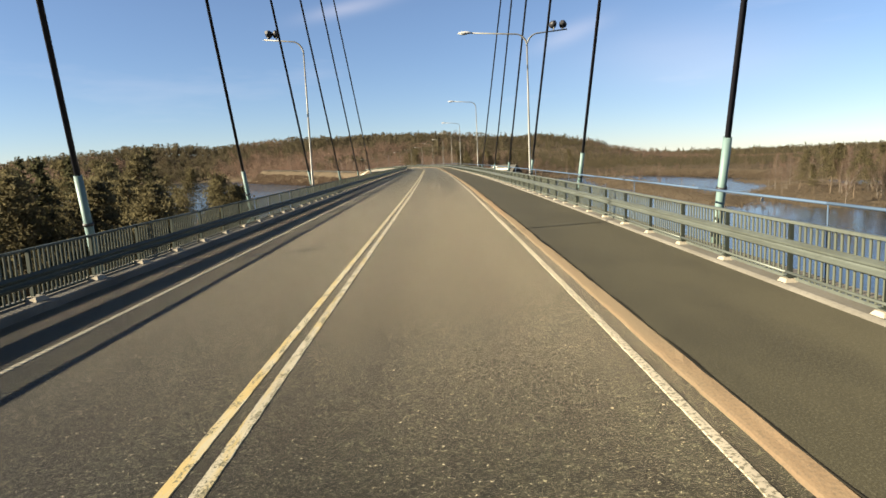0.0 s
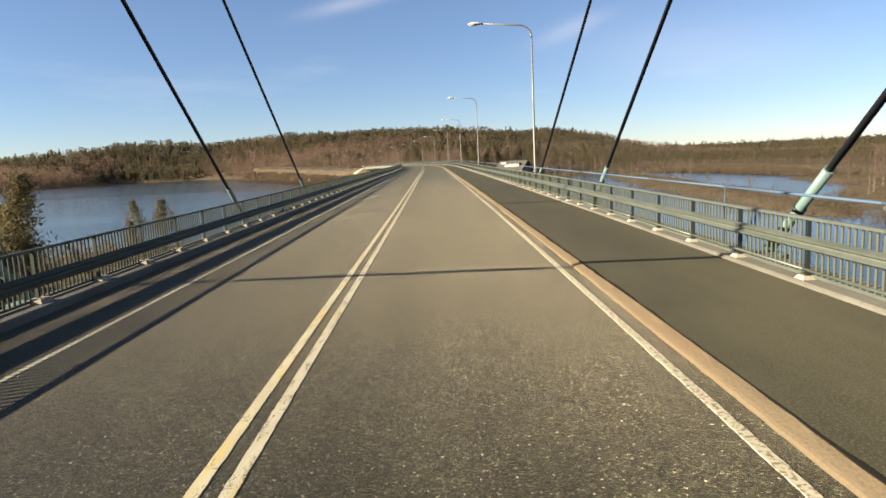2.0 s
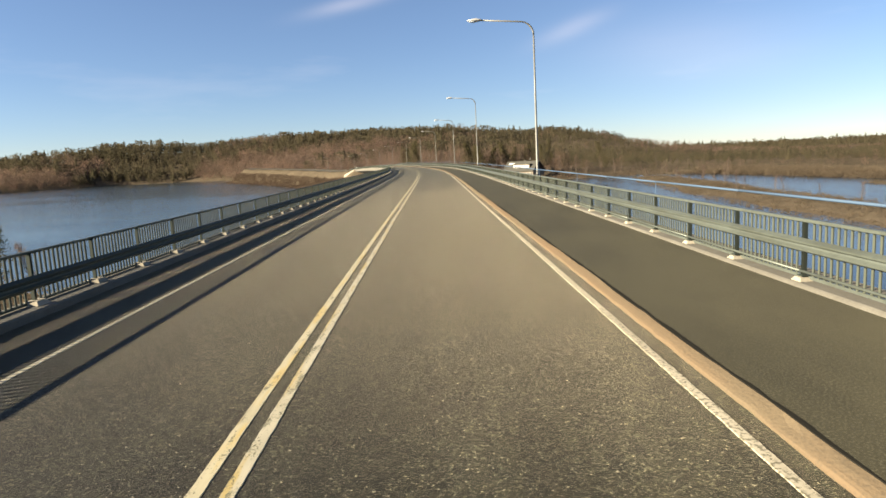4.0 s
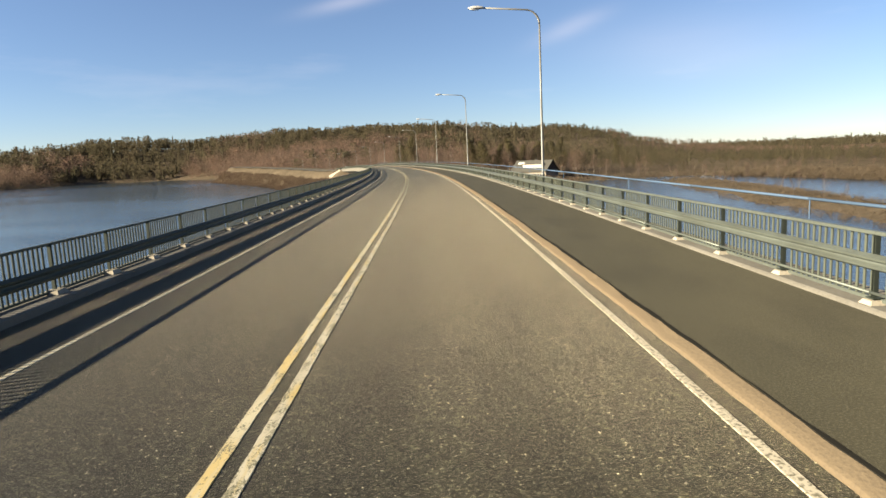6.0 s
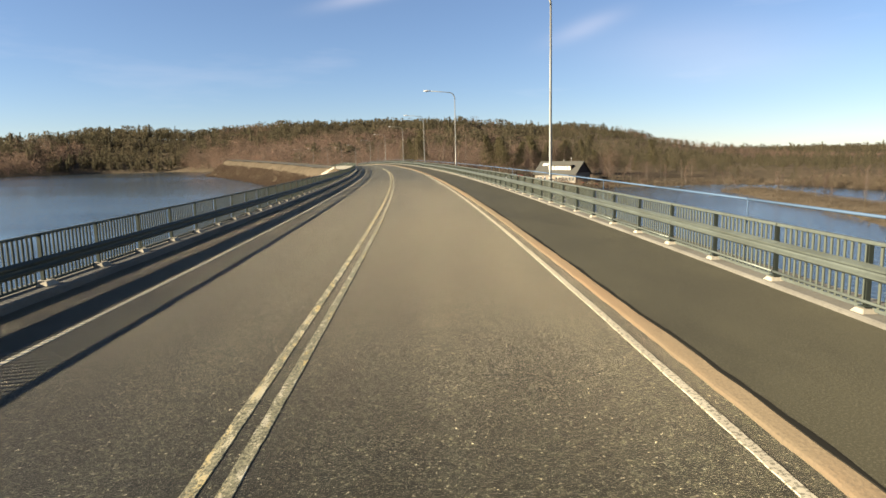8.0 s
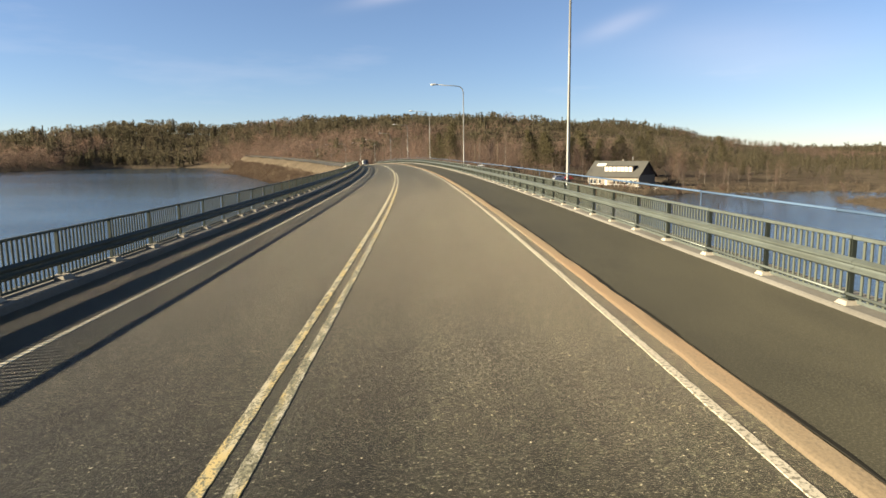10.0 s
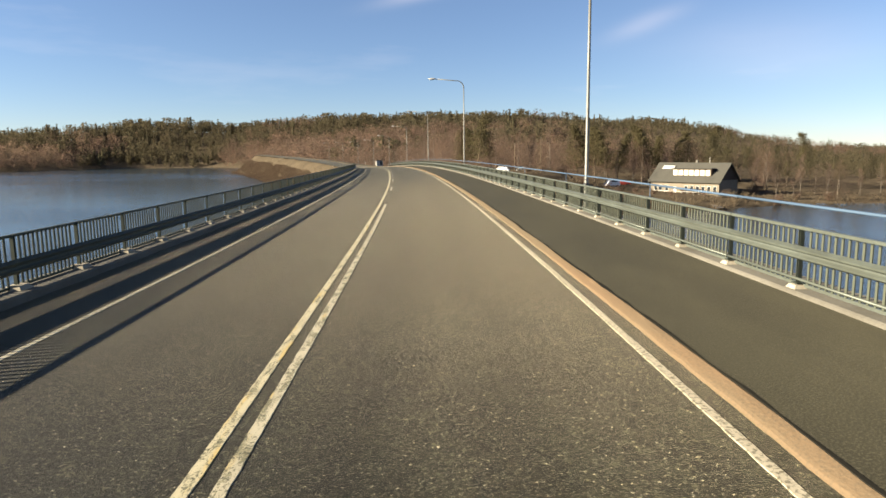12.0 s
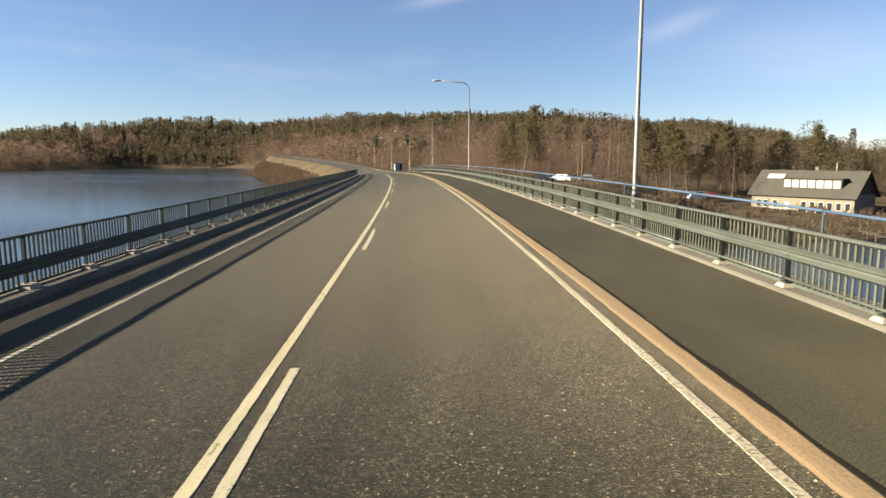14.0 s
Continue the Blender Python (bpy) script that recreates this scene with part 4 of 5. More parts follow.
def tuft_tree(seed, height, width, n, size, low=0.25, lean=1.0, cone=False, stout=0.22):
    """A crown of many small slivers round an upright axis."""
    r = np.random.RandomState(seed)
    h = low + (1 - low) * r.rand(n) ** 0.85
    prof = np.where(cone, 1.05 - h, np.sin(np.clip((h - low) / (1 - low), 0.04, 1) * 2.75) ** 0.7 + 0.08)
    rad = width / 2 * prof * np.sqrt(r.rand(n)) * (0.75 + 0.5 * r.rand(n))
    a = r.rand(n) * 2 * math.pi
    c = np.stack([rad * np.cos(a), rad * np.sin(a), h * height], 1)
    d = np.stack([np.cos(a) * (0.4 + r.rand(n)), np.sin(a) * (0.4 + r.rand(n)), lean * (0.4 + r.rand(n))], 1) + r.randn(n, 3) * 0.35
    d /= np.linalg.norm(d, axis=1, keepdims=True)
    e = np.cross(d, r.randn(n, 3))
    e /= np.linalg.norm(e, axis=1, keepdims=True)
    ln = (size * (0.7 + 0.8 * r.rand(n)))[:, None]
    wd = ln * stout
    v = np.stack([c - e * wd, c + e * wd, c + d * ln * 1.6], 1).reshape(-1, 3)
    return v, np.arange(3 * n).reshape(n, 3)


def trunk_part(height, r0, seed, sides=4):
    r = random.Random(seed)
    v, f = [], []
    for k, (z, q) in enumerate(((-0.5, r0), (height * 0.5, r0 * 0.65), (height, r0 * 0.2))):
        ox, oy = (r.uniform(-0.02, 0.02) * height * k for _ in range(2))
        v += [(ox + q * math.cos(i * 2 * math.pi / sides), oy + q * math.sin(i * 2 * math.pi / sides), z) for i in range(sides)]
    for k in range(2):
        for i in range(sides):
            a, b = k * sides + i, k * sides + (i + 1) % sides
            f += [(a, b, b + sides), (a, b + sides, a + sides)]
    return np.array(v), np.array(f)


def scatter(name, templates, spots, mat, label, category, seed):
    """One mesh of copies of the templates at the spots (x, y, z, scale)."""
    r = np.random.RandomState(seed)
    vs, fs, o = [], [], 0
    for x, y, z, k in spots:
        v, f = templates[r.randint(len(templates))]
        a = r.rand() * 6.283
        c, n = math.cos(a), math.sin(a)
        w = k * (0.85 + 0.3 * r.rand())
        p = np.stack([(v[:, 0] * c - v[:, 1] * n) * w + x, (v[:, 0] * n + v[:, 1] * c) * w + y, v[:, 2] * k + z], 1)
        vs.append(p)
        fs.append(f + o)
        o += len(v)
    v, f = np.concatenate(vs), np.concatenate(fs)
    me = bpy.data.meshes.new(name)
    me.vertices.add(len(v))
    me.vertices.foreach_set("co", v.astype(np.float32).ravel())
    me.loops.add(f.size)
    me.loops.foreach_set("vertex_index", f.astype(np.int32).ravel())
    me.polygons.add(len(f))
    me.polygons.foreach_set("loop_start", np.arange(0, f.size, 3, dtype=np.int32))
    me.update(calc_edges=True)
    me.materials.append(mat)
    return tagged(new(name, me), label, category, kind="stuff")


def forest_spots(n, seed, az, rad, keep):
    """Random places on land, in a wedge of bearings (degrees left of north) and distances from the middle of the bridge."""
    r = np.random.RandomState(seed)
    a = np.radians(r.uniform(az[0], az[1], n))
    q = np.sqrt(r.uniform(rad[0] ** 2, rad[1] ** 2, n))
    x, y = -5 - q * np.sin(a), 150 + q * np.cos(a)
    d = shore_distance(x, y, MAIN_LAND)
    k = STATION > 300
    road = np.min(np.hypot(x[:, None] - ROAD_X[k][None, ::6], y[:, None] - ROAD_Y[k][None, ::6]), 1)
    ok = (d > 2) & (road > 24) & keep(x, y, d)
    x, y = x[ok], y[ok]
    return x, y, land_height(x, y) - 0.2, r


def open_land(x, y):
    """Fields, yard and verge that carry no forest."""
    field = shore_distance(x, y, [(-46, 425), (-78, 487), (-114, 577), (-158, 666), (-226, 788), (-256, 880), (-240, 890), (-130, 680), (-75, 590), (-40, 540)]) > 0
    yard = shore_distance(x, y, [(-40, 430), (0, 420), (52, 444), (64, 458), (61, 474), (46, 497), (30, 503), (-5, 466), (-40, 490)]) > 0
    lawn = shore_distance(x, y, [(26, 436), (60, 440), (66, 458), (62, 474), (40, 500)]) > 0
    return field | yard | lawn


def conifer_template(seed, height, width, n, size):
    """A spruce: a slim dark core with drooping sprays that widen downwards."""
    v0, f0 = cone_tree(seed, height, width * 0.55, 6, 4)
    r = np.random.RandomState(seed + 40)
    h = 0.12 + 0.86 * r.rand(n) ** 0.9
    rad = width / 2 * (1.04 - h) * (0.55 + 0.6 * r.rand(n))
    a = r.rand(n) * 2 * math.pi
    c = np.stack([rad * np.cos(a), rad * np.sin(a), h * height], 1)
    d = np.stack([np.cos(a), np.sin(a), -0.35 + 0.5 * r.rand(n)], 1) + r.randn(n, 3) * 0.25
    d /= np.linalg.norm(d, axis=1, keepdims=True)
    e = np.cross(d, r.randn(n, 3))
    e /= np.linalg.norm(e, axis=1, keepdims=True)
    ln = (size * (0.7 + 0.7 * r.rand(n)))[:, None]
    v1 = np.stack([c - e * ln * 0.4, c + e * ln * 0.4, c + d * ln], 1).reshape(-1, 3)
    return np.concatenate([v0, v1]), np.concatenate([f0, np.arange(3 * n).reshape(n, 3) + len(v0)])


def plant_forest():
    far = lambda x, y, d: ~open_land(x, y)
    x, y, z, r = forest_spots(23000, 11, (-52, 62), (300, 1330), far)
    inland = shore_distance(x, y, MAIN_LAND)
    east = np.clip((x - 40) / 160, 0, 1)
    high = np.clip((z + 4) / 30, 0, 1)
    mix = 0.95 * waves(x / 110, y / 110, 21) + 0.55 * waves(x / 32, y / 32, 22) + 1.35 * high + 0.9 * east * np.clip((inland - 50) / 110, 0, 1) + 0.55 * np.clip((x + 20) / 60, 0, 1) * np.clip((900 - y) / 200, 0, 1) + 0.4 * np.clip((-x - 320) / 60, 0, 1) - 0.8 * np.clip((45 - inland) / 30, 0, 1) * np.clip((x + 420) / 80, 0.15, 1) + r.uniform(-0.6, 0.6, len(x))
    # one dense spruce stand on the far ridge
    mix += 3.0 * ((np.abs(x + 470) < 80) & (y > 1040))
    con = mix > 1.2
    # low scrubby growth on the flat eastern shore
    low = np.clip((x - 60) / 80, 0, 1) * np.clip((1150 - y + 2 * np.maximum(x - 250, 0)) / 150, 0, 1)
    big = (0.62 + 0.5 * r.rand(len(x)) ** 1.3) * (1 + 0.42 * np.clip((120 - x) / 100, 0, 1)) * (1 - 0.46 * low - 0.14 * np.clip((x - 300) / 120, 0, 1)) * (1 + 0.22 * waves(x / 35, y / 35, 31))
    spots = np.stack([x, y, z, big], 1)
    cones = [conifer_template(i, 13.5 + 1.5 * (i % 3), 5.2 + 0.6 * (i % 2), 90, 0.85) for i in range(3)]
    cones += [tuft_tree(i + 60, 12.5 + i % 3, 6.4, 170, 0.72, 0.08, 0.3, False, 0.5) for i in range(6)]
    close = np.hypot(x - 10, y - 440) < 230
    remote = np.hypot(x, y - 250) > 700
    rough = [conifer_template(i, 13.5 + 1.5 * (i % 3), 5.2 + 0.6 * (i % 2), 64, 0.95) for i in range(3)]
    rough += [tuft_tree(i + 60, 12.5 + i % 3, 6.0, 120, 0.82, 0.08, 0.3, False, 0.5) for i in range(6)]
    scatter("far_conifers", cones, spots[con & ~close & ~remote], CONIFER, "far dark green spruce and pine wood", "forest", 1)
    scatter("ridge_conifers", rough, spots[con & remote], CONIFER, "dark green spruce and pine wood on the far ridge", "forest", 10)
    pines = [tuft_tree(i + 80, 12.5 + i % 3, 5.2, 900, 0.24, 0.28, 0.3, i % 3 == 0, 0.28) for i in range(6)]
    scatter("near_conifers", pines, spots[con & close], CONIFER, "dark green pine wood behind the house", "forest", 7)
    hx, hy, hz, hr = forest_spots(5200, 19, (-54, -17), (1330, 3600), far)
    scatter("horizon_woods", rough, np.stack([hx, hy, hz, 0.8 + 0.7 * hr.rand(len(hx))], 1), CONIFER, "dark woods along the horizon", "forest", 8)
    tufts = [tuft_tree(i, 12.0 + i % 4, 8.4, 190, 0.50, 0.04, 0.25, False, 0.36) for i in range(8)]
    thin = [tuft_tree(i, 12.0 + i % 4, 8.2, 130, 0.56, 0.04, 0.25, False, 0.40) for i in range(8)]
    scatter("far_birches", tufts, spots[~con & ~close & ~remote], TWIGS, "far leafless brown birch wood", "forest", 2)
    scatter("ridge_birches", thin, spots[~con & remote], TWIGS, "leafless brown birch wood on the far ridge", "forest", 11)
    fine = [tuft_tree(i + 20, 12.0 + i % 4, 6.6, 900, 0.26, 0.06, 0.5, False, 0.18) for i in range(8)]
    scatter("near_birches", fine, spots[~con & close] * (1, 1, 1, 0.8), TWIGS, "leafless brown birch wood behind the lake shore", "forest", 4)
    trunks = [trunk_part(10.5, 0.11, i) for i in range(4)]
    some = ~con & (np.hypot(x, y - 300) < 700) & (inland < 60) & (r.rand(len(x)) < 0.35)
    scatter("far_trunks", trunks, spots[some], FAR_BARK, "pale trunks of the far wood", "forest", 3)


plant_forest()


def plant_reeds():
    """Tawny reeds and low brush along the shores and on the islets."""
    r = np.random.RandomState(5)
    x, y = r.uniform(-330, 260, 42000), r.uniform(0, 940, 42000)
    x, y = np.concatenate([x, r.uniform(62, 165, 14000)]), np.concatenate([y, r.uniform(130, 440, 14000)])
    d = shore_distance(x, y, MAIN_LAND)
    e = np.max([shore_distance(x, y, p) for p in ISLANDS], 0)
    k = STATION > 380
    road = np.min(np.hypot(x[:, None] - ROAD_X[k][None, ::6], y[:, None] - ROAD_Y[k][None, ::6]), 1)
    ok = (((d > -4) & (d < 16)) | (e > -4)) & (road > 9.5)
    x, y = x[ok], y[ok]
    z = np.maximum(land_height(x, y), LAKE) - 0.1
    spots = np.stack([x, y, z, r.uniform(0.5, 1.3, len(x)) * np.where((e[ok] > -4) & (x > 60), 0.34, 1.0) * np.where(road[ok] < 22, 0.4, 1.0)], 1)
    tufts = [tuft_tree(i + 70, 1.9, 2.4, 38, 0.44, 0.0, 1.4, False, 0.13) for i in range(5)]
    bx, by = r.uniform(-250, -38, 60000), r.uniform(424, 800, 60000)
    away = np.min(np.hypot(bx[:, None] - ROAD_X[k][None, ::6], by[:, None] - ROAD_Y[k][None, ::6]), 1)
    wet = (away > 12.5) & (away < 26) & (bx < np.interp(by, ROAD_Y[k], ROAD_X[k])) & (shore_distance(bx, by, MAIN_LAND) < 22)
    bx, by = bx[wet], by[wet]
    shrub = [tuft_tree(i + 90, 1.5, 2.2, 34, 0.30, 0.0, 0.9, False, 0.3) for i in range(5)]
    scatter("bank_brush", shrub, np.stack([bx, by, np.maximum(land_height(bx, by), LAKE) - 0.15, r.uniform(0.5, 1.3, len(bx))], 1), BRUSH, "low brown brush on the slope of the road bank", "brush", 9)
    scatter("reeds", tufts, spots, REED, "tawny dry reeds and low brush along the lake shore", "reeds", 6)


plant_reeds()


# ---- single trees ----
def limb(bm, p, d, length, r0, sides=5):
    pts, rad = [p], [r0]
    q = p.copy()
    for k in range(4):
        d = (d + Vector((random.uniform(-0.18, 0.18), random.uniform(-0.18, 0.18), random.uniform(-0.05, 0.16)))).normalized()
        q = q + d * length / 4
        pts.append(q.copy())
        rad.append(r0 * (1 - (k + 1) / 4.6))
    tube(bm, pts, rad, sides, caps=False)
    return pts, d


def spray(rows, p, n, size, spread, up):
    """n small slivers scattered round p."""
    for _ in range(n):
        c = p + Vector((random.gauss(0, spread), random.gauss(0, spread), random.gauss(0, spread * 0.6)))
        d = Vector((random.gauss(0, 1), random.gauss(0, 1), random.gauss(up, 0.7))).normalized()
        e = d.cross(Vector((random.gauss(0, 1), random.gauss(0, 1), random.gauss(0, 1)))).normalized()
        ln = size * random.uniform(0.6, 1.5)
        rows.append((c - e * ln * 0.2, c + e * ln * 0.2, c + d * ln))


def sliver_mesh(name, rows, mat):
    return mesh_of(name, [v for t in rows for v in t], [(3 * i, 3 * i + 1, 3 * i + 2) for i in range(len(rows))], mat)


def pine_tree(seed, height):
    random.seed(seed)
    th = tagged(new("pine_tree"), "pine with a flaky trunk and a ragged olive-green crown", "tree", group="shore trees")
    bm = bmesh.new()
    tips, _ = limb(bm, Vector((0, 0, -0.8)), Vector((0, 0, 1)), height * 0.97, 0.20, 8)
    rows = []
    low = random.uniform(0.22, 0.38)
    for k in range(30):
        h = low + (1 - low) * (k / 29) ** 0.9
        i = min(3, int(h * 4))
        p = tips[i].lerp(tips[i + 1], h * 4 - i) if h < 1 else tips[-1]
        a = k * 2.4 + random.uniform(-0.5, 0.5)
        ln = height * 0.24 * (1.12 - h) * random.uniform(0.6, 1.25) + 0.35
        pts, _ = limb(bm, p, Vector((math.cos(a), math.sin(a), 0.18)), ln, 0.05, 4)
        for q in pts[1:]:
            spray(rows, q, 26, 0.40, 0.19 * ln + 0.2, 0.5)
    spray(rows, tips[-1], 30, 0.4, 0.3, 1.2)
    part("trunk", bm, BARK, th)
    part_of("crown", sliver_mesh("crown", rows, PINE), th)
    return th


def birch_tree(seed, height):
    random.seed(seed)
    th = tagged(new("birch_tree"), "leafless birch with a pale trunk and fine brown twigs", "tree", group="shore trees")
    bm = bmesh.new()
    tips, _ = limb(bm, Vector((0, 0, -0.8)), Vector((0, 0, 1)), height, 0.13, 7)
    rows = []
    for k in range(24):
        h = 0.25 + 0.72 * k / 23
        i = min(3, int(h * 4))
        p = tips[i].lerp(tips[i + 1], h * 4 - i)
        a = k * 2.4 + random.uniform(-0.6, 0.6)
        ln = height * 0.27 * (1.15 - h) * random.uniform(0.7, 1.2) + 0.3
        pts, _ = limb(bm, p, Vector((math.cos(a) * 0.7, math.sin(a) * 0.7, 0.8)), ln, 0.035, 4)
        for q in pts[1:]:
            for _ in range(22):
                c = q + Vector((random.gauss(0, 0.2), random.gauss(0, 0.2), random.gauss(0, 0.24)))
                d = Vector((random.gauss(0, 1), random.gauss(0, 1), random.gauss(0.9, 0.7))).normalized()
                e = d.orthogonal().normalized()
                ln2 = random.uniform(0.25, 0.65)
                rows.append((c - e * 0.018, c + e * 0.018, c + d * ln2))
    part("trunk", bm, BIRCH_BARK, th)
    part_of("crown", sliver_mesh("crown", rows, TWIGS), th)
    return th


def spruce_tree(seed, height):
    random.seed(seed)
    th = tagged(new("spruce_tree"), "slender dark spruce with drooping boughs and a pointed top", "tree", group="shore trees")
    bm = bmesh.new()
    tips, _ = limb(bm, Vector((0, 0, -0.8)), Vector((0, 0, 1)), height, 0.15, 7)
    rows = []
    for k in range(46):
        h = 0.10 + 0.88 * k / 45
        i = min(3, int(h * 4))
        p = tips[i].lerp(tips[i + 1], h * 4 - i)
        a = k * 2.4 + random.uniform(-0.4, 0.4)
        ln = height * 0.19 * (1.04 - h) * random.uniform(0.7, 1.15) + 0.15
        pts, _ = limb(bm, p, Vector((math.cos(a), math.sin(a), -0.28)), ln, 0.03, 4)
        for q in pts[1:]:
            spray(rows, q, 16, 0.34, 0.08 * ln + 0.12, -0.3)
    spray(rows, tips[-1], 20, 0.3, 0.14, 1.4)
    part("trunk", bm, BARK, th)
    part_of("crown", sliver_mesh("crown", rows, SPRUCE), th)
    return th


def plant(kinds, spots, seed):
    """Copies of the trees in kinds at (x, y, scale)."""
    r = random.Random(seed)
    for x, y, k in spots:
        z = float(land_height(np.array([x]), np.array([y]))[0])
        copy_thing(r.choice(kinds), pose(x, y, z, r.uniform(-2, 2), r.uniform(-2, 2), r.uniform(0, 360)) @ Matrix.Scale(k, 4))


def single_trees():
    pines = [pine_tree(i, 14.0 + i) for i in range(4)]
    birches = [birch_tree(i + 9, 12.0 + i) for i in range(3)]
    r = random.Random(4)
    # the wooded islet beside the pylon
    spots = []
    while len(spots) < 150:
        x, y = -22 - 80 * r.random() ** 1.6, r.uniform(0, 120)
        e = float(shore_distance(np.array([x]), np.array([y]), ISLANDS[0])[0])
        gap = abs((x + 0.2) * 0.877 + (y - 22.4) * 0.48)
        if e > 1.5 and gap > 3.2 and all(math.hypot(x - a, y - b) > 2.6 for a, b, _ in spots):
            spots.append((x, y, r.uniform(0.66, 0.98)))
    plant(pines, [p for i, p in enumerate(spots) if i % 4], 1)
    plant(birches, [p for i, p in enumerate(spots) if i % 4 == 0], 2)
    spruces = [spruce_tree(i + 50, 13.5 + i) for i in range(3)]
    plant(spruces, [(-27, 46, 1.0), (-36, 52, 1.12), (-31, 61, 0.98), (-40, 70, 1.1), (-48, 64, 1.15), (-24, 34, 0.95), (-52, 84, 1.05), (-60, 96, 1.1), (-44, 44, 1.2), (-34, 40, 1.1)], 33)
    plant(spruces[2:], [(-32.7, 72.8, 1.08), (-36.2, 74.5, 1.02)], 34)
    for t, (x, y) in zip(spruces, ((-70, 70), (-76, 88), (-64, 52))):
        t.matrix_world = pose(x, y, float(land_height(np.array([float(x)]), np.array([float(y)]))[0]))
    plant(pines, [(-22.8, 72, 0.86), (-29.5, 67, 0.8), (-25, 62, 0.84), (-26.5, 78, 0.9), (-29, 58, 1.02), (-33, 66, 0.95), (-28.5, 83, 0.8)], 22)
    plant(pines, [(-50, 158, 0.66), (-56, 163, 0.55), (-49, 146, 0.42)], 3)
    plant(birches, [(-53, 152, 0.6), (-51, 166, 0.62)], 4)
    plant(pines, [(-46, 95, 0.95), (-49, 101, 1.0), (-43.5, 108, 0.9), (-44, 112, 0.8), (-48, 117, 0.75), (-52, 121, 0.85), (-44, 88, 1.0), (-46, 80, 0.95), (-55, 112, 1.0)], 12)
    # the spit across the water
    spots = []
    while len(spots) < 46:
        x, y = r.uniform(84, 152), r.uniform(138, 236)
        if float(shore_distance(np.array([x]), np.array([y]), ISLANDS[3])[0]) > 2:
            spots.append((x, y, r.uniform(0.6, 0.95)))
    plant(birches, [p for i, p in enumerate(spots) if i % 4], 13)
    plant(pines, [p for i, p in enumerate(spots) if i % 4 == 0], 14)
    # the shore beyond the bridge
    plant(pines, [(-19.2, 477, 1.16), (-24.3, 489, 0.98), (-20.6, 484, 1.0), (-14.3, 487, 0.95), (15.4, 506, 1.4), (19.2, 511, 1.34), (21.5, 503, 1.3), (26.1, 504, 1.35), (30, 512, 1.25), (42.5, 515, 1.4), (41.9, 521, 1.3), (47, 524, 1.2), (54, 522, 1.2), (61, 525, 1.2), (66, 519, 1.15), (74, 526, 0.95), (84, 528, 0.8), (92, 520, 0.7), (104, 508, 0.62), (113, 547, 1.25), (72, 540, 1.3)], 5)
    plant(birches, [(-6, 474, 0.9), (-2, 484, 1.0), (4, 487, 0.95), (-32, 500, 0.95), (-36, 508, 1.0), (36, 512, 0.9), (92, 470, 0.62), (98, 462, 0.6), (102, 478, 0.66), (112, 455, 0.6), (110, 440, 0.58), (120, 425, 0.55), (97, 492, 0.7), (76, 520, 0.7), (-40, 516, 1.0), (128, 410, 0.7), (135, 398, 0.75), (24, 500, 0.7), (29, 506, 0.75), (34, 503, 0.68), (46, 510, 0.74), (52, 506, 0.7), (58, 512, 0.76), (65, 476, 0.85), (68, 468, 0.8), (70, 480, 0.9), (74, 471, 0.75), (79, 478, 0.85), (84, 472, 0.7)], 6)
    # reed islets
    plant(birches, [(84, 272, 0.36), (90, 290, 0.42), (95, 330, 0.45), (98, 362, 0.5), (94, 318, 0.38), (99, 385, 0.5), (76, 196, 0.34), (80, 214, 0.42), (82, 232, 0.3), (86, 254, 0.46), (79, 266, 0.3), (92, 270, 0.4), (88, 300, 0.34), (96, 312, 0.5), (93, 346, 0.36), (104, 350, 0.44), (102, 376, 0.34), (107, 402, 0.46), (140, 268, 0.6), (147, 280, 0.55), (150, 262, 0.6)], 7)
    for t in pines:
        t.matrix_world = pose(-70 - 9 * pines.index(t), 40 + 12 * pines.index(t), float(land_height(np.array([-70.0 - 9 * pines.index(t)]), np.array([40.0 + 12 * pines.index(t)]))[0]))
    for t in birches:
        t.matrix_world = pose(-60 - 8 * birches.index(t), 95 + 9 * birches.index(t), float(land_height(np.array([-60.0 - 8 * birches.index(t)]), np.array([95.0 + 9 * birches.index(t)]))[0]))


single_trees()


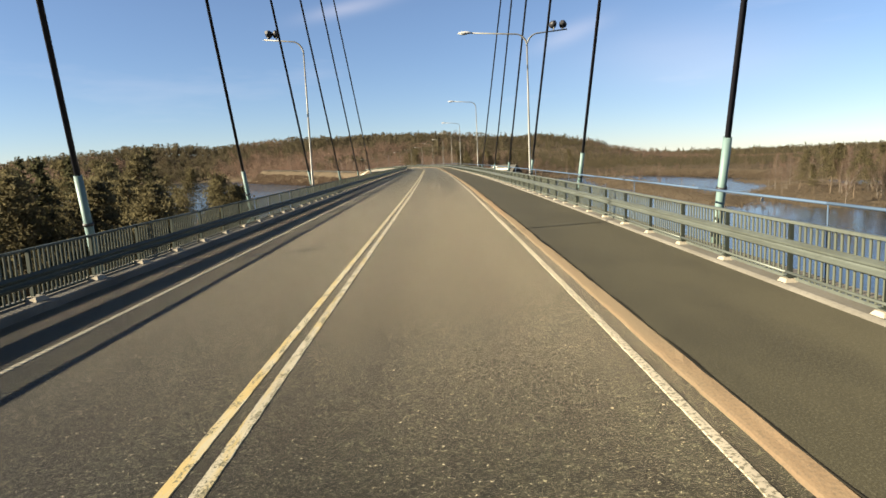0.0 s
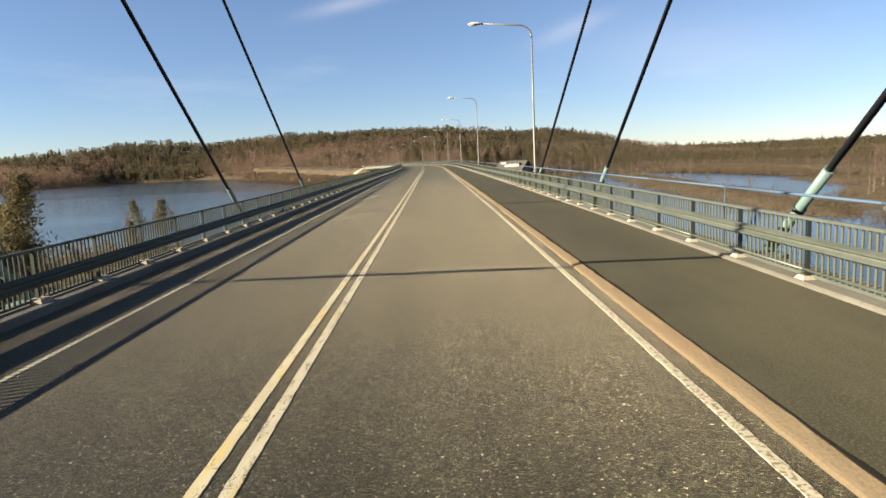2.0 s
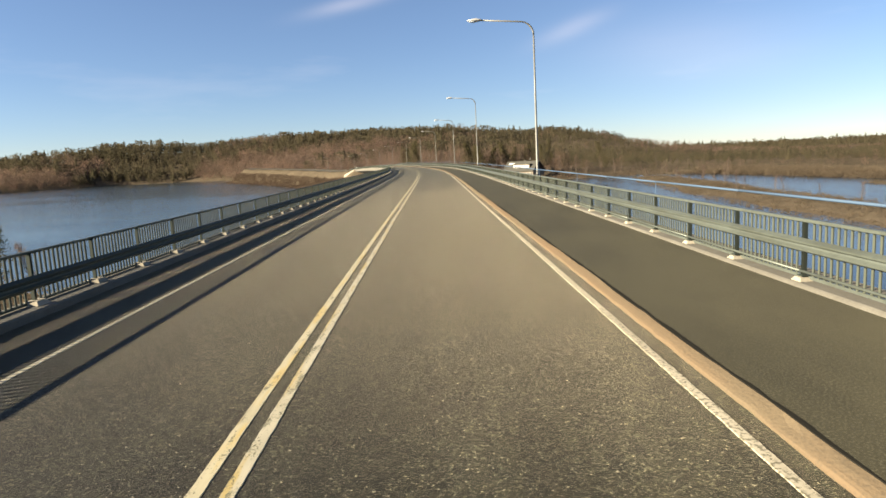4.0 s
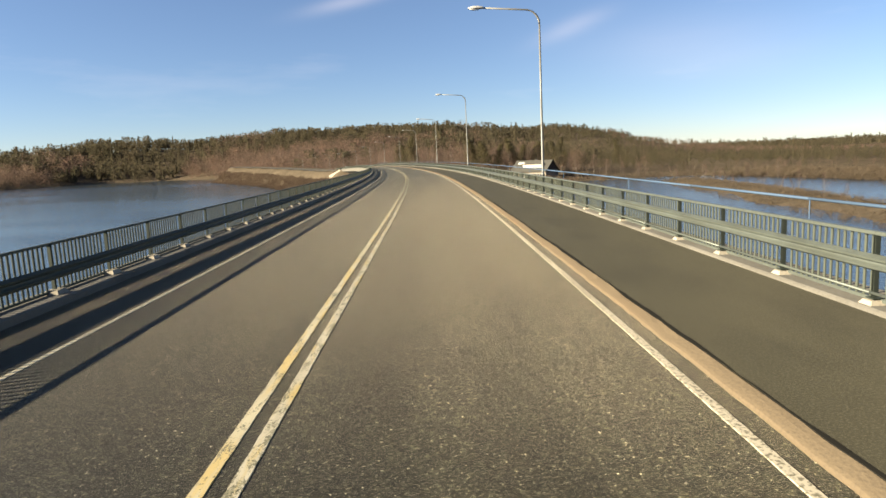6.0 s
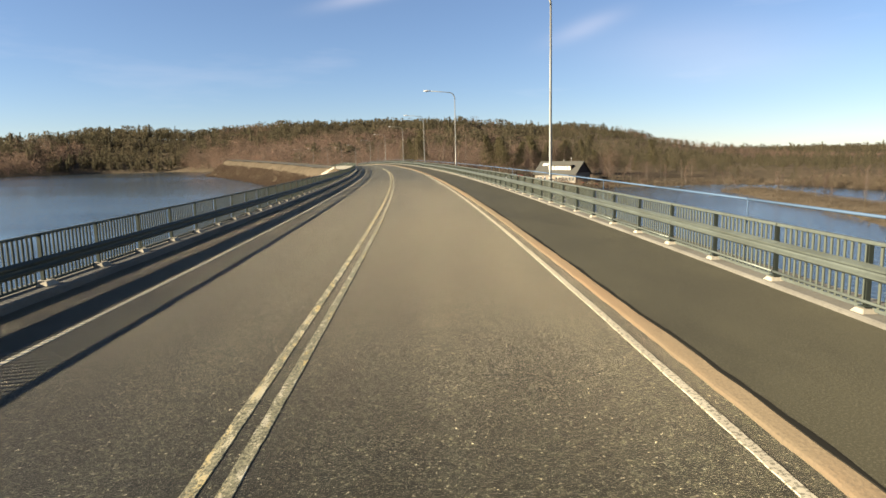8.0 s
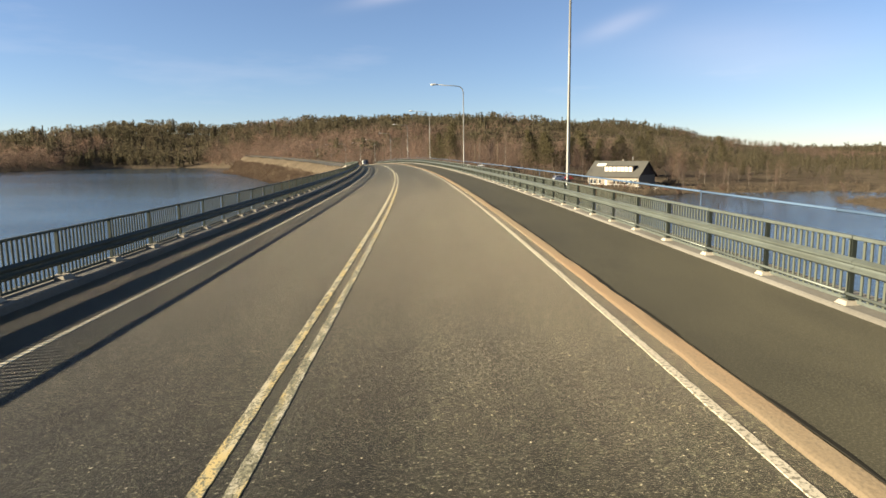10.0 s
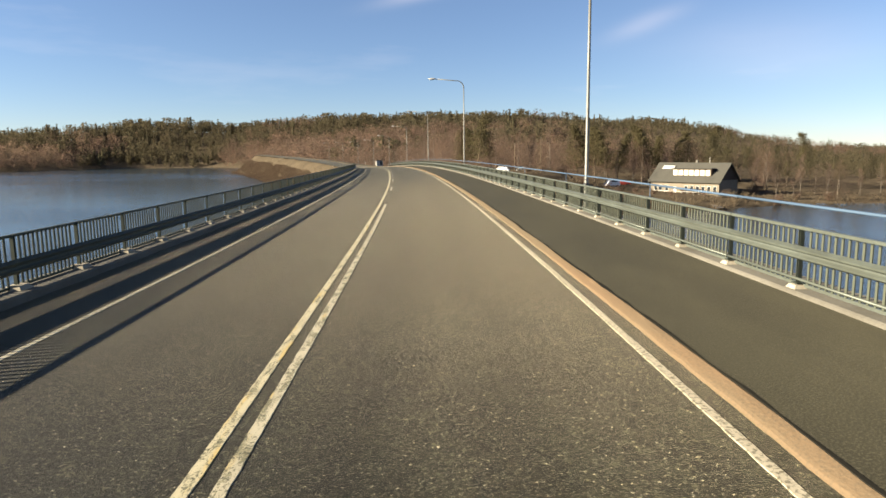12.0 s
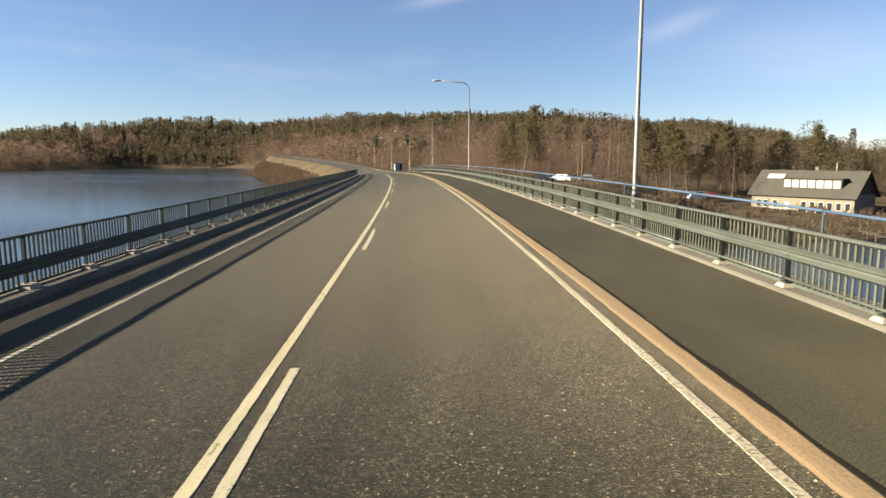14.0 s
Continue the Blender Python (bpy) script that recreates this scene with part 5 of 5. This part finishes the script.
# ---- the house by the shore ----
def house():
    th = tagged(new("lakeside_house"), "long lakeside house with a grey-brown gable roof and white dormer windows", "house")
    long, deep, eave, ridge = 26.0, 12.0, 4.0, 8.6
    h = deep / 2
    bm = bmesh.new()
    box(bm, 0, long, -h, h, -2.0, eave, 0.03)
    part("wall", bm, HOUSE_WALL, th)
    for x0 in (0.0, long - 0.25):
        bm = bmesh.new()
        a = [bm.verts.new((x0 + dx, y, z)) for dx in (0, 0.25) for y, z in ((-h, eave), (h, eave), (0, ridge - 0.15))]
        bm.faces.new(a[:3])
        bm.faces.new(a[3:][::-1])
        bm.faces.new((a[0], a[2], a[5], a[3]))
        bm.faces.new((a[1], a[4], a[5], a[2]))
        bmesh.ops.recalc_face_normals(bm, faces=bm.faces)
        part("gable", bm, GABLE, th, "dark brown boarded gable")
    bm = bmesh.new()
    o = 0.9
    prof = [(-h - o, eave - o * 0.6), (0, ridge), (h + o, eave - o * 0.6), (h + o, eave - o * 0.6 - 0.22), (0, ridge - 0.25), (-h - o, eave - o * 0.6 - 0.22)]
    ends = [[bm.verts.new((x, y, z)) for y, z in prof] for x in (-0.8, long + 0.8)]
    for k in range(6):
        bm.faces.new((ends[0][k], ends[0][(k + 1) % 6], ends[1][(k + 1) % 6], ends[1][k]))
    for e in ends:
        bm.faces.new((e[0], e[1], e[4], e[5]))
        bm.faces.new((e[1], e[2], e[3], e[4]))
    bmesh.ops.recalc_face_normals(bm, faces=bm.faces)
    roof = part("roof", bm, ROOF, th, "grey-brown felt roof")
    bm = bmesh.new()
    box(bm, 13.2, 14.0, 0.6, 1.3, 7.2, 9.3, 0.03)
    part("chimney", bm, CONCRETE, roof)
    # long dormer with its row of white windows
    bm = bmesh.new()
    box(bm, 8.0, 22.4, -h + 1.2, -1.5, 4.8, 6.95, 0.03)
    dormer = part("dormer", bm, GABLE, th, "long brown boarded dormer")
    bm = bmesh.new()
    box(bm, 7.7, 22.7, -h + 0.8, -1.0, 6.95, 7.13, 0.02)
    part("dormer_roof", bm, ROOF, dormer)
    bm = bmesh.new()
    box(bm, 0, 1.66, -0.06, 0.06, 0, 1.5, 0.02)
    white_sash = bm_mesh("window", bm, CREAM)
    bm = bmesh.new()
    box(bm, 0, 0.66, -0.02, 0.02, 0, 1.2)
    slot = bm_mesh("pane", bm, PALE_GLASS)
    for i in range(7):
        w = part_of("window", white_sash, dormer, pose(8.15 + i * 2.03, -h + 1.17, 5.15))
        for k in range(2):
            part_of("pane", slot, w, pose(0.12 + k * 0.76, -0.055, 0.15))
    bm = bmesh.new()
    box(bm, -0.12, 1.22, -0.05, 0.05, -0.12, 1.52)
    surround = bm_mesh("window_frame", bm, WHITE)
    bm = bmesh.new()
    box(bm, 0, 1.1, -0.05, 0.05, 0, 1.4)
    pane2 = bm_mesh("pane", bm, PANE)
    for x in (1.6, 3.4, 6.0, 13.5, 15.6, 17.7, 19.8, 21.9, 24.0):
        w = part_of("window", surround, th, pose(x, -h - 0.04, 0.9))
        part_of("pane", pane2, w, pose(0, -0.03, 0))
    bm = bmesh.new()
    box(bm, 9.2, 10.3, -h - 0.08, -h - 0.01, 0.0, 2.1)
    part("door", bm, WHITE, th, "white house door")
    # white terrace front and rail
    bm = bmesh.new()
    box(bm, 3, 23, -h - 3.0, -h, -2.0, -0.15, 0.03)
    part("terrace", bm, WEATHERED, th, "weathered boarded terrace")
    for i in range(10):
        bm = bmesh.new()
        box(bm, 3.1 + i * 2.18, 3.2 + i * 2.18, -h - 2.95, -h - 2.85, -0.15, 0.85)
        part("terrace_post", bm, WHITE, th)
    bm = bmesh.new()
    box(bm, 3, 23, -h - 2.97, -h - 2.83, 0.85, 0.93)
    part("terrace_rail", bm, WHITE, th)
    # white board on the roof, and a mast
    bm = bmesh.new()
    slope = math.atan2(ridge - eave, h)
    m = Matrix.Translation((4.6, -h * 0.36, eave + (ridge - eave) * 0.64 + 0.3)) @ Euler((slope, 0, 0)).to_matrix().to_4x4()
    box(bm, -2.3, 2.3, -0.7, 0.7, 0.0, 0.12, 0.02, m)
    part("roof_sign", bm, WHITE, th, "blank-looking white board lying on the roof")
    bm = bmesh.new()
    tube(bm, [(18.5, 0.6, 7.0), (18.5, 0.6, 10.2)], 0.09, 6)
    part("mast", bm, WHITE, th, "thin pale mast")
    th.matrix_world = pose(40.0, 487.5, -10.4, 0, 0, -46.0) @ Matrix.Diagonal((0.87, 0.9, 1.1, 1.0))


house()


# ---- the yard beyond the bridge ----
def ground_at(x, y):
    return float(land_height(np.array([float(x)]), np.array([float(y)]))[0])


def utility_pole(x, y, top):
    th = tagged(new("utility_pole"), "weathered wooden pole standing by the shore", "pole", group="wooden poles")
    bm = bmesh.new()
    tube(bm, [(0, 0, -0.5), (0, 0, top * 0.5), (0, 0, top)], [0.15, 0.13, 0.10], 9)
    part("pole", bm, BARK, th)
    bm = bmesh.new()
    tube(bm, [(0, 0, top - 0.02), (0, 0, top + 0.14)], [0.13, 0.03], 9)
    part("cap", bm, GALV, th, "metal cap")
    th.matrix_world = pose(x, y, ground_at(x, y))


utility_pole(-7.5, 441.5, 7.5)
utility_pole(0.7, 470.0, 9.5)


def car(body_mat, label, x, y, turn, van=False):
    th = tagged(new("van" if van else "car"), label, "van" if van else "car", group="parked cars")
    long, wide = (5.2, 2.0) if van else (4.4, 1.78)
    belt, top = (1.15, 2.2) if van else (0.92, 1.46)
    shape = [(-0.50, 0.30), (-0.50, 0.80), (-0.46, belt), (-0.40, belt), (-0.34, top - 0.05), (-0.25, top), (0.10, top), (0.16, top - 0.04), (0.30, belt), (0.44, belt - 0.1), (0.495, 0.65), (0.50, 0.30)]
    if van:
        shape[3:5] = [(-0.49, belt), (-0.485, top - 0.1)]
        shape[6:8] = [(0.20, top), (0.26, top - 0.08)]
        shape[8] = (0.38, belt)
    bm = bmesh.new()
    rings = []
    for wx, k in ((-1, 0.92), (-0.9, 1.0), (0.9, 1.0), (1, 0.92)):
        rings.append([bm.verts.new((wx * wide / 2 * (0.86 if z > belt + 0.05 else 1.0), px * long, 0.3 + (z - 0.3) * k)) for px, z in shape])
    n = len(shape)
    for r0, r1 in zip(rings, rings[1:]):
        for k in range(n):
            bm.faces.new((r0[k], r0[(k + 1) % n], r1[(k + 1) % n], r1[k]))
    bm.faces.new(rings[0])
    bm.faces.new(rings[-1][::-1])
    bmesh.ops.recalc_face_normals(bm, faces=bm.faces)
    part("body", bm, body_mat, th)
    for side in (-1, 1):
        bm = bmesh.new()
        box(bm, side * wide * 0.435 - 0.02, side * wide * 0.435 + 0.02, -0.30 * long, 0.2 * long, belt + 0.06, top - 0.12, 0.01)
        part("side_window", bm, PANE, th, "dark glass")
    bm = bmesh.new()
    box(bm, -wide * 0.36, wide * 0.36, 0.5 * long - 0.02, 0.5 * long + 0.02, 0.62, 0.76, 0.01)
    part("headlight", bm, LAMP_GLASS, th)
    for sx in (-1, 1):
        for sy in (-0.31, 0.31):
            bm = bmesh.new()
            tube(bm, [(sx * (wide / 2 - 0.2), sy * long, 0.32), (sx * (wide / 2 + 0.01), sy * long, 0.32)], 0.32, 16)
            wheel = part("wheel", bm, DARK, th, "black tyre")
            bm = bmesh.new()
            tube(bm, [(sx * (wide / 2 + 0.012), sy * long, 0.32), (sx * (wide / 2 + 0.02), sy * long, 0.32)], 0.19, 12)
            part("rim", bm, GALV, wheel)
    th.matrix_world = pose(x, y, ground_at(x, y), 0, 0, turn)


CAR_DARK = material("car_dark", (0.02, 0.024, 0.03), 0.25, 0.2)
CAR_WHITE = material("car_white", (0.72, 0.72, 0.70), 0.3)
CAR_RED = material("car_red", (0.30, 0.05, 0.035), 0.35)
car(CAR_DARK, "dark parked car on the yard by the shore", -15.5, 452.5, 75)
car(CAR_WHITE, "white parked car on the yard by the shore", -11.0, 454.0, 80)
car(CAR_DARK, "dark parked car on the yard by the shore", -5.0, 460.0, 60)
car(CAR_WHITE, "white parked van beside the far road", -100.0, 668.0, 30, True)
car(CAR_WHITE, "white parked van on the shore beside the house", 26.0, 496.0, 110, True)
car(CAR_RED, "red parked car on the shore beside the house", 30.5, 500.0, 100)


def bush(seed):
    random.seed(seed)
    th = tagged(new("bush"), "leafless brown bush with many thin stems on the shore", "bush", group="shore bushes")
    bm = bmesh.new()
    rows = []
    for _ in range(9):
        a = random.uniform(0, 6.28)
        pts, _d = limb(bm, Vector((0, 0, -0.3)), Vector((math.cos(a) * 0.6, math.sin(a) * 0.6, 1.0)), random.uniform(1.6, 2.8), 0.03, 4)
        for q in pts[1:]:
            spray(rows, q, 34, 0.22, 0.34, 0.7)
    part("stems", bm, BARK, th)
    part_of("crown", sliver_mesh("crown", rows, TWIGS), th)
    return th


def shore_bushes():
    kinds = [bush(31), bush(32)]
    spots = [(34, 470), (38, 466), (27, 483), (30, 477), (20, 470), (12, 462), (4, 452), (66, 461), (72, 464), (80, 462), (62, 452), (22, 452), (10, 444), (28, 460), (43.5, 474.5), (45.5, 472), (47, 471), (52.5, 463.5), (-4, 447), (16, 484), (8, 478), (64, 476), (68, 482)]
    r = random.Random(9)
    for x, y in spots:
        copy_thing(r.choice(kinds), pose(x, y, ground_at(x, y), 0, 0, r.uniform(0, 360)) @ Matrix.Scale(r.uniform(0.7, 1.25), 4))
    for t, (x, y) in zip(kinds, ((24, 476), (0, 458))):
        t.matrix_world = pose(x, y, ground_at(x, y))


shore_bushes()


def jetty(x, y, turn):
    th = tagged(new("jetty"), "low grey wooden jetty on piles at the lake shore", "jetty")
    bm = bmesh.new()
    for i in range(24):
        box(bm, -0.9, 0.9, i * 0.42, i * 0.42 + 0.38, 0.75, 0.80)
    part("planks", bm, WEATHERED, th, "grey weathered planks")
    for i in range(5):
        for side in (-0.85, 0.85):
            bm = bmesh.new()
            tube(bm, [(side, 0.3 + i * 2.3, -2.5), (side, 0.3 + i * 2.3, 1.5 if i % 2 == 0 else 0.85)], 0.09, 7)
            part("pile", bm, BARK, th)
    th.matrix_world = pose(x, y, LAKE, 0, 0, turn)


jetty(44.0, 446.0, 170)


def garden_table(x, y, turn, mat, label):
    """A table with two benches joined to it."""
    th = tagged(new("picnic_table"), label, "picnic table", group="terrace tables")
    bm = bmesh.new()
    for k in range(4):
        box(bm, -0.38 + k * 0.195, -0.38 + k * 0.195 + 0.175, -0.9, 0.9, 0.72, 0.76, 0.005)
    part("tabletop", bm, mat, th)
    for side in (-1, 1):
        bm = bmesh.new()
        box(bm, side * 0.72 - 0.13, side * 0.72 + 0.13, -0.9, 0.9, 0.42, 0.46, 0.005)
        part("bench", bm, mat, th)
        for end in (-0.65, 0.65):
            bm = bmesh.new()
            tube(bm, [(side * 0.62, end, -0.05), (side * 0.25, end, 0.72)], 0.045, 6)
            part("leg", bm, WEATHERED, th)
    for end in (-0.65, 0.65):
        bm = bmesh.new()
        box(bm, -0.82, 0.82, end - 0.03, end + 0.03, 0.34, 0.42)
        part("crossbar", bm, WEATHERED, th)
    th.matrix_world = pose(x, y, ground_at(x, y), 0, 0, turn)


for x, y, turn, white in ((50.5, 462.5, 30, True), (53.5, 460.6, 55, False), (56.0, 458.8, 40, True), (58.8, 457.0, 70, False), (47.0, 465.0, 20, False)):
    garden_table(x, y, turn, WHITE if white else CAR_RED, "white painted garden table with benches on the shore lawn" if white else "red painted garden table with benches on the shore lawn")


def shore_sign(x, y):
    th = tagged(new("shore_sign"), "small round white navigation board on a post at the water", "sign")
    bm = bmesh.new()
    tube(bm, [(0, 0, -0.6), (0, 0, 1.5)], 0.05, 8)
    part("post", bm, BARK, th)
    bm = bmesh.new()
    tube(bm, [(0, -0.03, 1.9), (0, 0.03, 1.9)], 0.55, 18)
    part("board", bm, WHITE, th, "round white board")
    th.matrix_world = pose(x, y, ground_at(x, y), 0, 0, 25)


shore_sign(83.0, 166.0)


def roadside_hut(s, x):
    th = tagged(new("roadside_hut"), "small white roadside hut with a dark flat roof and door", "hut")
    bm = bmesh.new()
    box(bm, -1.3, 1.3, -1.0, 1.0, -0.8, 1.9, 0.03)
    part("wall", bm, WHITE, th)
    bm = bmesh.new()
    box(bm, -1.5, 1.5, -1.2, 1.2, 1.9, 2.08, 0.03)
    part("roof", bm, ROOF, th, "dark flat roof")
    bm = bmesh.new()
    box(bm, 0.25, 1.05, -1.05, -1.0, 0.0, 1.75)
    part("door", bm, DARK, th, "dark door")
    th.matrix_world = place(s, x, 0.0) @ Matrix.Scale(0.85, 4)


roadside_hut(505.0, 7.4)


def wing_wall():
    th = tagged(new("wing_wall"), "pale concrete wing wall at the bridge's end, sloping down to the shore", "wall")
    bm = bmesh.new()
    a = [(0, 0, 0.14), (0, 8, -2.3), (0, 8, -4.2), (0, 0, -4.2)]
    vs = [bm.verts.new((x - y * 0.55, y, z)) for x, y, z in a]
    w2 = [bm.verts.new(v.co + Vector((-0.5, 0, 0))) for v in vs]
    bm.faces.new(vs)
    bm.faces.new(w2[::-1])
    for k in range(4):
        bm.faces.new((vs[k], w2[k], w2[(k + 1) % 4], vs[(k + 1) % 4]))
    bmesh.ops.recalc_face_normals(bm, faces=bm.faces)
    part("wall", bm, BLOCK, th)
    th.matrix_world = place(BRIDGE_END + 0.2, -6.9, 0.0)


wing_wall()


def marker_post(s, x, mat, label):
    th = tagged(new("marker_post"), label, "marker post", group="marker posts")
    bm = bmesh.new()
    box(bm, -0.06, 0.06, -0.03, 0.03, -0.5, 1.1, 0.01)
    part("post", bm, mat, th)
    bm = bmesh.new()
    box(bm, -0.05, 0.05, -0.04, -0.031, 0.75, 0.95)
    part("reflector", bm, CAR_RED, th, "red reflector")
    th.matrix_world = place(s, x, -0.2)


for s in (462, 490, 520):
    marker_post(s, -7.4, WHITE, "white roadside marker post with a red reflector")
    marker_post(s + 12, 6.2, WHITE, "white roadside marker post with a red reflector")
